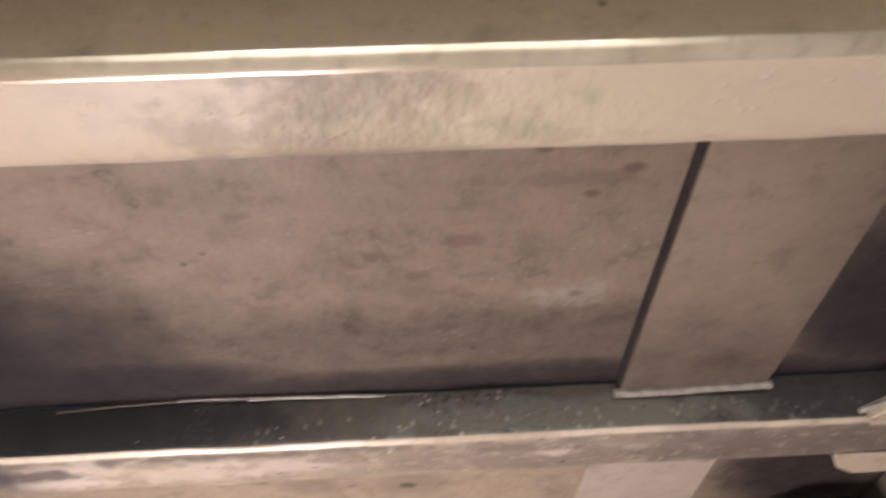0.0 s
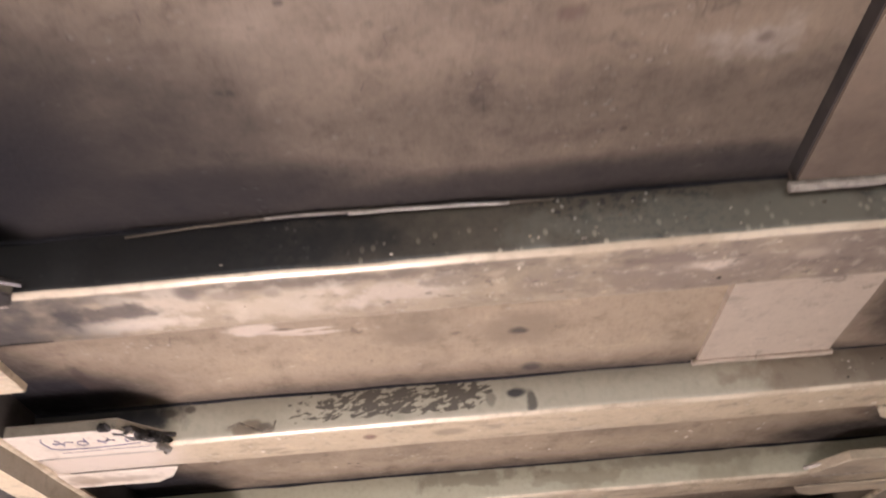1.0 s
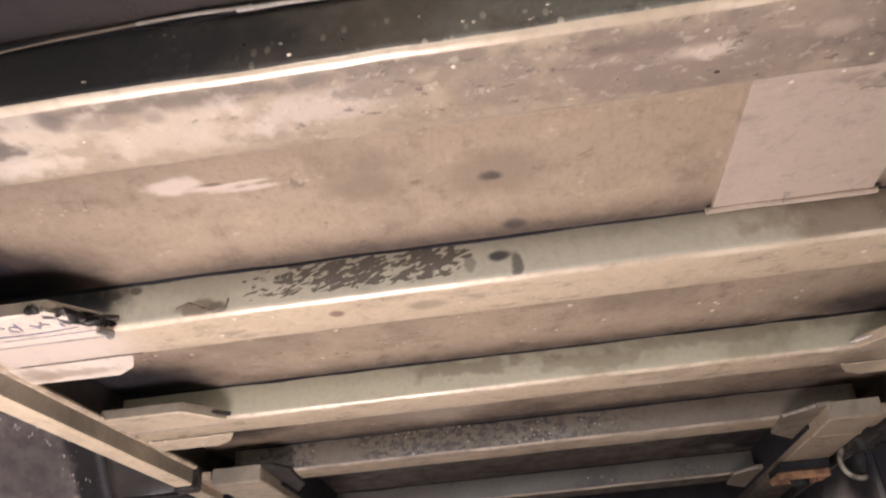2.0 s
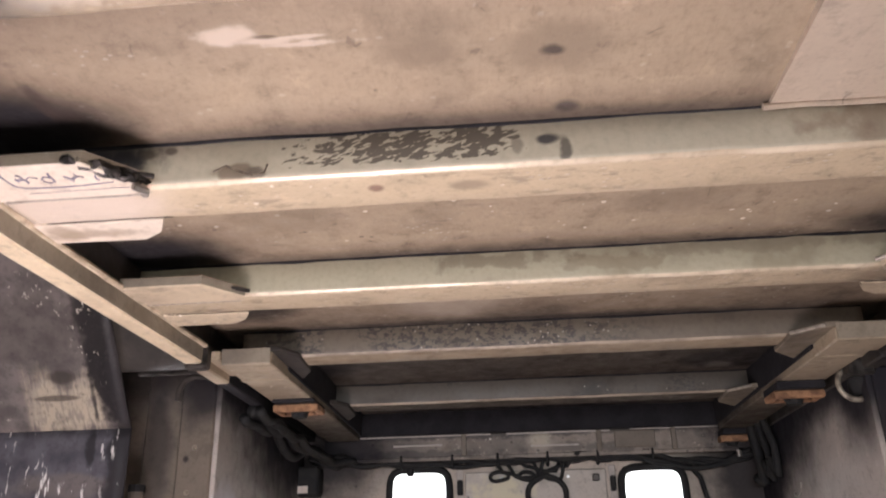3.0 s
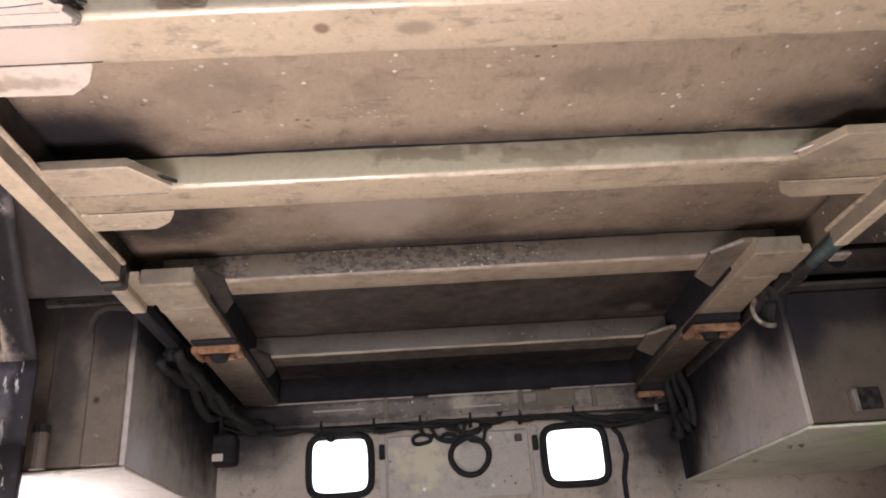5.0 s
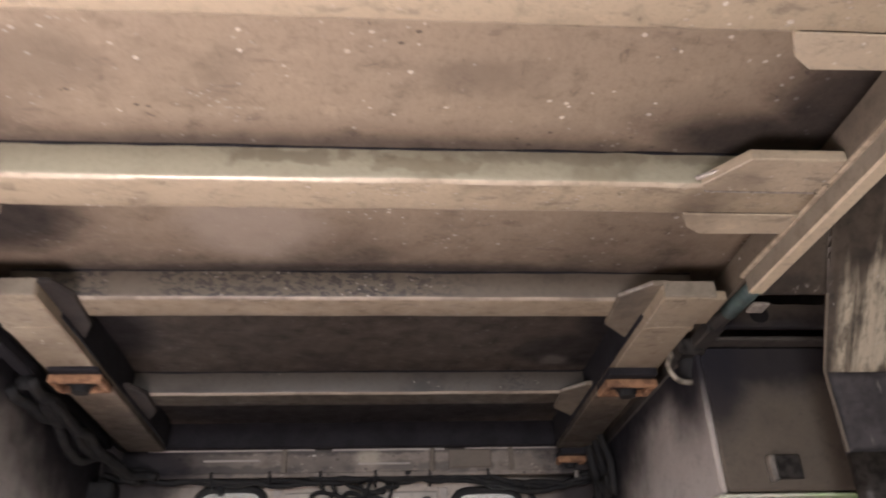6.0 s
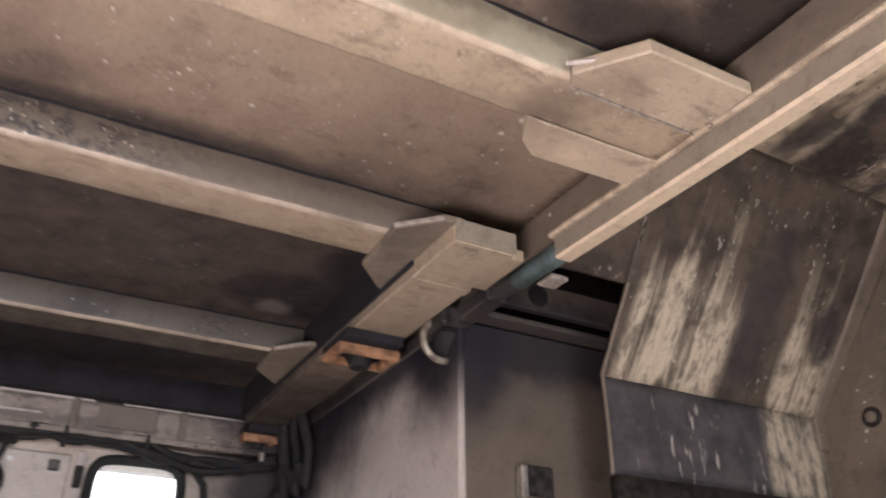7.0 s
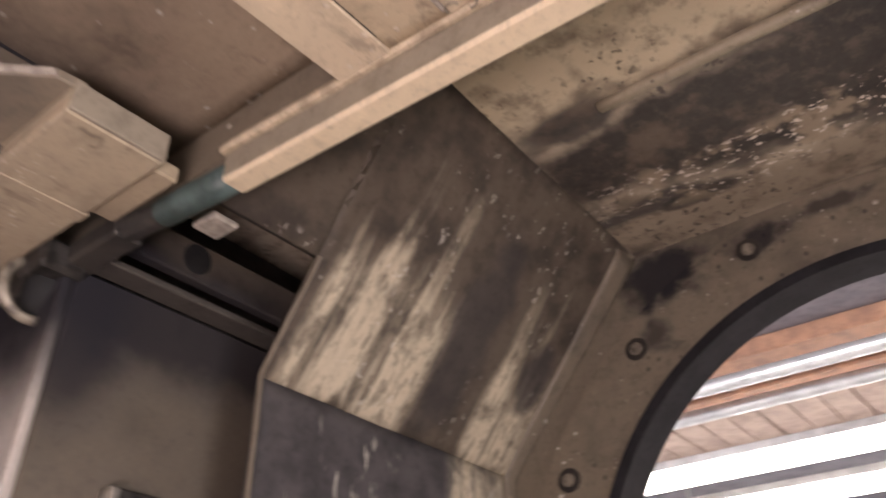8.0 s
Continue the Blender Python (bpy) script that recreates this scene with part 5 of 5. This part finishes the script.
def end_sheet(sign, x_at, x_end, z0, z1, nx, nz, proud, paint, holder, name, label="", slant=0.0):
    """One sheet of an end plate from x_at out to x_end (None: the side wall); slant moves its inner edge out per unit of height."""
    bm = bmesh.new()
    front, back = [], []
    for j in range(nz + 1):
        z = z0 + (z1 - z0) * j / nz
        a, b = [], []
        for i in range(nx + 1):
            x0 = x_at + slant * (z - z0)
            x = x0 + ((x_end or side_x(z) + 0.004) - x0) * i / nx
            y = lean(z) + 0.003 * noise.noise(Vector((x * 6, z * 6, sign * 3)))
            a.append(bm.verts.new((sign * x, y - proud, z)))
            b.append(bm.verts.new((sign * x, y + 0.012, z)))
        front.append(a), back.append(b)
    for j in range(nz):
        for i in range(nx):
            bm.faces.new((front[j][i], front[j][i + 1], front[j + 1][i + 1], front[j + 1][i]))
            bm.faces.new((back[j][i], back[j][i + 1], back[j + 1][i + 1], back[j + 1][i]))
    rim = [(j, 0) for j in range(nz + 1)] + [(nz, i) for i in range(1, nx + 1)] + [(j, nx) for j in range(nz - 1, -1, -1)] + [(0, i) for i in range(nx - 1, 0, -1)]
    for (j, i), (l, k) in zip(rim, rim[1:] + rim[:1]):
        bm.faces.new((front[j][i], front[l][k], back[l][k], back[j][i]))
    return part(name, bm, paint, holder, label, True)


ER = thing("end_plate_right", (1.8, 3.58, 1.3), "sooty curved steel plate with pale washed streaks", "plate")
end_sheet(1, 1.472, None, KINK - 0.003, 2.1, 30, 20, 0.0, soot_right, ER, "upper_sheet", slant=-0.08)
end_sheet(1, 1.195, 1.459, 1.75, 2.1, 10, 14, 0.0, soot_right, ER, "inner_sheet")
end_sheet(1, 1.474, None, 1.298, KINK, 20, 8, -0.006, soot_low, ER, "lower_sheet", label="dark blue-grey lower plate")
# right skirt: black sheet put where only darkness lies below the plate
end_sheet(1, 1.474, None, 0.3, 1.296, 20, 8, 0.02, torn, ER, "skirt_sheet", label="black sheet for the dark void below")
end_sheet(1, 2.262, None, KINK - 0.1, 2.07, 4, 20, 0.007, web_brown, ER, "corner_strip", label="dirty brown corner strip")
part("edge_seam", pipe(wavy([(1.456, lean(1.75) - 0.004, 1.75), (1.469, lean(KINK) - 0.004, KINK), (1.472, 3.596, 1.3)], 0.003, 10, 2), 0.0045, 7), web_brown, ER, "worn plate edge")
EL = thing("end_plate_left", (-1.7, 3.58, 1.2), "sooty steel plate with pale peeling patches", "plate")
end_sheet(-1, 1.40, None, KINK - 0.003, 2.1, 24, 18, 0.0, soot_left, EL, "upper_sheet")
end_sheet(-1, 1.115, 1.398, 1.72, 2.1, 10, 12, 0.0, web_soot, EL, "inner_sheet")
end_sheet(-1, 1.40, None, 1.20, KINK, 20, 8, -0.004, soot_left_low, EL, "lower_sheet", label="dark plate with white drips")
end_sheet(-1, 1.40, None, 0.3, 1.275, 16, 6, 0.025, soot_left_low, EL, "skirt_sheet", label="dark plate below with white drips")
for x in (-1.565, -1.742, -1.92):
    bolt("plate_bolt", (x, 3.575, 1.24), (0, -1, 0), 0.028, EL, "pale bolt head", weld)

seam = thing("roof_seam", (1.788, 2.0, 2.09), "pale raised seam strip along the sooty overhead plate", "strip")
part("seam_strip", pipe(wavy([(1.792, FRONT + 0.1, roof_z(1.79) - 0.004), (1.786, 2.99, roof_z(1.79) + 0.006)], 0.004, 60, 3), 0.032, 10, flat=0.5), seam_paint, seam, smooth=True)
for y in (-0.6, 0.5, 1.6):
    part("seam_lap", block(1.755, 1.821, y, y + 0.06, roof_z(1.8) - 0.02, roof_z(1.8) + 0.004, 0.004), seam_paint, seam)

# ---- bolted ring round the side opening ----
ring = thing("opening_ring", (2.25, RING[0], RING[1] - 0.87), "dirty bolted steel ring round the side opening", "ring")


def ring_sheet(r0, r1, w0, w1, count=96):
    bm = bmesh.new()
    rows = []
    for k in range(count):
        t = 2 * math.pi * k / count
        rows.append([bm.verts.new((side_x(RING[1] + r * math.sin(t)) + w, RING[0] + r * math.cos(t), RING[1] + r * math.sin(t))) for r, w in ((r0, w0), (r1, w0), (r1, w1), (r0, w1))])
    for a, b in zip(rows, rows[1:] + rows[:1]):
        for k in range(4):
            bm.faces.new((a[k], b[k], b[(k + 1) % 4], a[(k + 1) % 4]))
    return bm


flange = part("flange", ring_sheet(0.667, 0.872, -0.014, 0.002), ring_paint, ring, smooth=False)
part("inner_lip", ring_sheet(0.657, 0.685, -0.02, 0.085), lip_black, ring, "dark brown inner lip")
for k in range(14):
    t = radians(22.6 + 360 / 14 * k)
    z = RING[1] + 0.805 * math.sin(t)
    at = Vector((side_x(z) - 0.014, RING[0] + 0.805 * math.cos(t), z))
    # black disc in place of the dark hole round each bolt
    part("bolt_socket", pipe([at - Vector((0.004, 0, 0)), at + Vector((0.004, 0, 0))], 0.03, 14), lip_brown, flange, "black disc for the dark bolt hole")
    bolt("flange_bolt", at - Vector((0.004, 0, 0)), (-1, 0, 0.08), 0.0165, flange, "worn bolt head", bolt_metal)

# ---- fittings on the rear wall ----
ledge = thing("rear_ledge", (0.05, REAR - 0.05, 1.62), "stained steel channel along the top of the end wall", "ledge")
bm = block(-1.06, 1.1, REAR - 0.09, REAR - 0.002, 1.62, 1.735, 0.006)
ledge_body = part("ledge_channel", bm, ledge_paint, ledge)
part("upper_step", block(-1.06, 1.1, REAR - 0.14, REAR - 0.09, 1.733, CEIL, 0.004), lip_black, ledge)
part("lower_strip", block(-0.95, 1.02, REAR - 0.1, REAR - 0.088, 1.606, 1.626, 0.003), ledge_paint, ledge)
part("joint_plate", block(0.42, 0.62, REAR - 0.1, REAR - 0.088, 1.64, 1.725, 0.004), box_paint, ledge)
for x in (0.33, 0.7, -0.35):
    part("strap", block(x, x + 0.025, REAR - 0.102, REAR - 0.088, 1.625, 1.732, 0.003), box_paint, ledge_body)

# pale strips added for the highlights along the ledge
for x0, x1, z in ((-0.95, -0.2, 1.727), (-0.12, 0.4, 1.725), (0.5, 1.0, 1.728), (-0.7, -0.45, 1.68), (0.0, 0.24, 1.66)):
    part("ledge_highlight", block(x0, x1, REAR - 0.097, REAR - 0.089, z, z + 0.008, 0.001), box_grey, ledge_body)
door = thing("access_hatch", (0.04, REAR, 1.255), "grey-brown steel hatch cover between the windows, paint peeling", "hatch")
sheet = part("panel_sheet", block(-0.343, 0.37, REAR - 0.018, REAR - 0.002, 1.23, 1.553, 0.006), door_paint, door)
for x in (-0.368, 0.4):
    part("jamb_strip", block(x - 0.018, x + 0.018, REAR - 0.014, REAR - 0.002, 1.1, 1.57, 0.004), box_grey, door)
    part("hinge", block(x - 0.014, x + 0.014, REAR - 0.04, REAR - 0.014, 1.44, 1.515, 0.006), rubber, door, "black hinge")
part("panel_block", block(0.3, 0.335, REAR - 0.04, REAR - 0.018, 1.49, 1.525, 0.004), torn, sheet)
# white studs stand in for small holes with light behind them
for x, z in ((0.18, 1.518), (-0.155, 1.518), (-0.167, 1.287), (0.173, 1.285)):
    bolt("rivet", (x, REAR - 0.018, z), (0, -1, 0), 0.009, sheet, "white stud for a hole with light behind", lit_hole_white)

loom = thing("cable_loom", (0, REAR - 0.06, 1.572), "black taped cable loom strung along the end wall", "cable")
for k in range(4):
    pts = [(-1.15, REAR - 0.05, 1.672), (-0.95, REAR - 0.06, 1.617), (-0.6, REAR - 0.055, 1.607), (-0.2, REAR - 0.06, 1.604), (0.15, REAR - 0.065, 1.602), (0.5, REAR - 0.06, 1.604), (0.75, REAR - 0.055, 1.572), (0.95, REAR - 0.06, 1.557), (1.1, REAR - 0.07, 1.612)]
    part("cable", pipe(wavy([(x, y - 0.012 * (k % 2), z + 0.016 * (k // 2) - 0.01) for x, y, z in pts], 0.035, 9, k * 3), 0.0135, 8), rubber, loom, smooth=True)
for x in (-0.66, -0.4, -0.17, 0.08, 0.33, 0.6):
    part("cable_tie", pipe(ring_points((x, REAR - 0.065, 1.604), 0.034, 14, "x"), 0.008, 6, closed=True), rubber, loom)
part("window_tab", block(-0.635, -0.6, REAR - 0.07, REAR - 0.04, 1.537, 1.592, 0.006), rubber, loom)
loop = [p + 0.012 * Vector((noise.noise(p * 11), 0, noise.noise(p * 13 + Vector((5, 0, 0))))) for p in ring_points((0.07, REAR - 0.05, 1.426), 0.092, 40, "y")]
part("hanging_loop", pipe(loop, 0.014, 8, closed=True), rubber, loom, "loop of black hose", True)
for k, (x0, x1, z) in enumerate(((-0.12, 0.14, 1.532), (-0.06, 0.2, 1.557), (0.0, 0.16, 1.512), (-0.18, 0.06, 1.547))):
    part("tangled_wire", pipe(wavy([(x0, REAR - 0.06, 1.587), (x0 + 0.03, REAR - 0.05, z), ((x0 + x1) / 2, REAR - 0.055, z - 0.02), (x1 - 0.02, REAR - 0.05, z), (x1, REAR - 0.06, 1.592)], 0.05, 6, k * 5), 0.009, 7), rubber, loom, smooth=True)
for x, r in ((-0.165, 0.045), (-0.03, 0.035)):
    coil = [p + 0.008 * Vector((noise.noise(p * 17), 0, noise.noise(p * 19))) for p in ring_points((x, REAR - 0.05, 1.524), r, 20, "y", squash=0.5)]
    part("small_coil", pipe(coil, 0.01, 7, closed=True), rubber, loom)
part("drop_cable", pipe(wavy([(0.78, REAR - 0.03, 1.552), (0.83, REAR - 0.03, 1.492), (0.85, REAR - 0.03, 1.392), (0.82, REAR - 0.03, 1.272), (0.82, REAR - 0.03, 0.9)], 0.01, 6, 4), 0.012, 8), rubber, loom, smooth=True)

unit = thing("junction_box", (-1.13, REAR - 0.06, 1.46), "black round-cornered junction box with a pale label", "box")
part("case", chamfer(block(-1.205, -1.075, REAR - 0.12, REAR - 0.002, 1.45, 1.6, 0), 0.03, 3), rubber, unit)
part("label_plate", block(-1.2, -1.13, REAR - 0.125, REAR - 0.119, 1.465, 1.5, 0), box_base_pink, unit, "blank pale label")
hose = thing("black_hoses", (1.12, 5.0, 1.4), "thick black hoses hanging beside the box", "hose")
for k, (x, y, r) in enumerate(((1.09, 4.98, 0.026), (1.1, 4.88, 0.02), (1.1, 4.78, 0.018))):
    part("hose", pipe(wavy([(x - 0.03, y, 1.72), (x, y, 1.6), (x + 0.01, y + 0.02, 1.45), (x - 0.01, y + 0.05, 1.47 if k == 0 else 1.54)], 0.04, 6, k), r, 10), rubber, hose, smooth=True)
tip = pipe([(1.0, 5.0, 1.6), (1.0, 5.0, 1.57)], 0.012, 8)
part("bright_nipple", tip, bare, hose, "bright metal nipple")

corner = thing("corner_cables", (-1.05, 4.6, 1.6), "black sooty cables under the channel, gathered in the rear corner", "cable")
for k, (x, z, r) in enumerate(((-1.1, 1.685, 0.024), (-1.06, 1.675, 0.02), (-1.13, 1.66, 0.02))):
    part("cable", pipe(wavy([(x, 3.98, z), (x + 0.01, 4.3, z - 0.02), (x + 0.02, 4.65, z - 0.035), (x + 0.07, 4.95, z - 0.05), (x + 0.16, 5.06, z - 0.06)], 0.05, 8, k * 2), r, 9), rubber, corner, smooth=True)
part("sagging_loop", pipe(wavy([(-1.08, 4.1, 1.68), (-1.05, 4.16, 1.63), (-1.04, 4.24, 1.62), (-1.07, 4.32, 1.67)], 0.03, 6, 9), 0.017, 8), rubber, corner, smooth=True)

hook = thing("lifting_hook", (1.1, 3.82, 1.6), "pale worn half ring hanging under the rail", "hook")
part("half_ring", pipe(ring_points((1.118, 3.815, 1.655), 0.058, 16, "y", 95, 195), 0.01, 8), bolt_metal, hook, smooth=True)
part("rubber_pad", pipe([(1.135, 3.8, 1.69), (1.14, 3.83, 1.66), (1.148, 3.86, 1.615)], 0.04, 14), rubber, hook, "black rubber pad", True)
part("shackle", block(1.08, 1.17, 3.74, 3.84, 1.67, 1.73, 0.01), torn, hook)

elbow = thing("pipe_elbow", (-1.3, 3.6, 1.7), "grey pipe elbow beside the rail clamp", "pipe")
part("bend", pipe([(-1.12, 3.6, 1.715), (-1.16, 3.62, 1.728), (-1.2, 3.62, 1.73), (-1.232, 3.62, 1.715), (-1.248, 3.62, 1.685), (-1.25, 3.62, 1.645)], 0.012, 12), lip_brown, elbow, smooth=True)
part("strap_bar", block(-1.4, -1.12, 3.6, 3.62, 1.735, 1.76, 0.004), torn, elbow)

# scrawl on the third beam's end plate, as plain strokes
note = thing("chalk_note", (-0.95, 2.15, 1.73), "unreadable dark marker scrawl in an outlined box on pale plate", "writing")
zt = LOW - 0.0078
part("outline", pipe([(-0.996, 2.125, zt), (-1.004, 2.14, zt), (-1.004, 2.158, zt), (-1.0, 2.182, zt), (-0.985, 2.192, zt), (-0.93, 2.196, zt), (-0.87, 2.194, zt), (-0.81, 2.187, zt)], 0.0016, 5, flat=0.5), ink, note)
part("outline", pipe(wavy([(-0.99, 2.215, zt), (-0.9, 2.214, zt), (-0.79, 2.212, zt)], 0.001, 6, 3), 0.001, 5, flat=0.5), ink, note)
for x, y, radius, start, sweep in ((-0.977, 2.15, 0.009, 150, -230), (-0.974, 2.166, 0.009, 60, -240), (-0.952, 2.163, 0.012, 200, 130), (-0.925, 2.164, 0.011, 0, 330), (-0.878, 2.152, 0.012, 170, -190), (-0.866, 2.172, 0.014, 170, 150), (-0.822, 2.168, 0.013, 140, 240)):
    part("stroke", pipe(wavy(ring_points((x, y, zt), radius, 9, "z", start, sweep, 1.1), 0.001, 2, x * 9), 0.0019, 5, flat=0.5), ink, note)
for x0, y0, x1, y1 in ((-0.914, 2.14, -0.916, 2.175), (-0.885, 2.17, -0.862, 2.158)):
    part("stroke", pipe([(x0, y0, zt), (x1, y1, zt)], 0.0019, 5, flat=0.5), ink, note)

# unseen lamp body added under the fill light for the roof
lamp = thing("roof_fill_body", (-0.68, 1.85, FLOOR), "unseen flat black body added under the roof's fill light", "lamp")
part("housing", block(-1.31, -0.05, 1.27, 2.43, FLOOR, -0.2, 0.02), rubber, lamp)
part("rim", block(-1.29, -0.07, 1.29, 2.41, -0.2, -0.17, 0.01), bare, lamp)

# ---- the hall outside ----
ground = part("ground", block(-40, 40, -40, 60, -1.26, -1.2, 0), concrete)
tagged(ground, "pale concrete hall floor", "floor", kind="structure")
for name, x0, x1, y0, y1, z0, z1 in (("wall_hall_left", -11.2, -11, -10, 12, -1.2, 4.6), ("wall_hall_right", 18, 18.2, -10, 12, -1.2, 4.6), ("wall_hall_front", -11, 18, -10.2, -10, -1.2, 4.6),
                                     ("wall_hall_lintel", -11, 18, 11.8, 12, 2.95, 4.6)):
    tagged(part(name, block(x0, x1, y0, y1, z0, z1, 0), hall_wall), "white plastered hall wall", "wall", kind="structure")
bm = None
for k in range(60):
    y = -10.2 + 0.37 * k
    bm = block(10.05, 11.5, y + 0.012, y + 0.358, 4.6 + 0.01 * (k % 3), 4.66, 0.006, bm)
bm = block(10.05, 11.5, -10.2, 12, 4.66, 4.7, 0, bm)
tagged(part("ceiling_hall", bm, hall_board), "pale pinkish boarded hall roof with open joints", "ceiling", kind="structure")
tagged(part("ceiling_hall_near", block(-11.2, 10.046, -10.2, 12, 4.6, 4.7, 0), hall_sheet), "grey-lilac sheet hall roof", "ceiling", kind="structure")
tagged(part("ceiling_hall_far", block(11.504, 18.2, -10.2, 12, 4.6, 4.7, 0), hall_sheet), "grey-lilac sheet hall roof", "ceiling", kind="structure")
backdrop = part("backdrop", block(-30, 30, 24, 24.1, -1.2, 14, 0), sky_glow)
tagged(backdrop, "bright yard outside the hall", "backdrop", kind="structure")


def hall_purlin(x, half):
    p = thing("roof_purlin", (x, 0, 4.3), "reddish brown timber roof purlin", "beam", "hall purlins")
    part("timber", block(x - half, x + half, -10, 11.8, 4.42, 4.6, 0.02), hall_beam, p)
    for y in (-8, -4, 9):
        part("joist_hanger", block(x - half - 0.015, x + half + 0.015, y - 0.06, y + 0.06, 4.4, 4.6, 0.01), hall_steel, p, "galvanised hanger strap")


def hall_conduit(x, z):
    p = thing("conduit", (x, 0, z), "bright galvanised conduit under the hall roof", "pipe", "hall conduits")
    part("tube", pipe([(x, -9, z), (x, 11, z)], 0.075, 10), hall_steel, p, smooth=True)
    for y in (-6, -2, 10):
        part("hanger", block(x - 0.02, x + 0.02, y - 0.02, y + 0.02, z + 0.04, 4.6, 0), hall_steel, p)


def hall_lamp(x, y0, y1, z):
    p = thing("strip_light", (x, (y0 + y1) / 2, z), "white fluorescent strip light, switched on", "lamp", "strip lights")
    part("tray", block(x - 0.22, x + 0.22, y0, y1, z + 0.1, z + 0.2, 0.01), hall_steel, p)
    for y in (y0 + 0.5, y1 - 0.5):
        part("hanger", block(x - 0.02, x + 0.02, y - 0.02, y + 0.02, z + 0.19, 4.6, 0), hall_steel, p)
    for dx in (-0.12, 0.12):
        part("tube", pipe([(x + dx, y0 + 0.05, z + 0.05), (x + dx, y1 - 0.05, z + 0.05)], 0.1, 10), tube_glow, p, "glowing white tube", True)


for x, half in ((5.2, 0.12), (8.62, 0.34), (9.45, 0.3)):
    hall_purlin(x, half)
for x, z in ((8.1, 4.12), (8.78, 4.12)):
    hall_conduit(x, z)
hall_lamp(9.95, -2.0, 7.4, 3.85)
hall_lamp(11.6, -2.0, 7.4, 3.85)
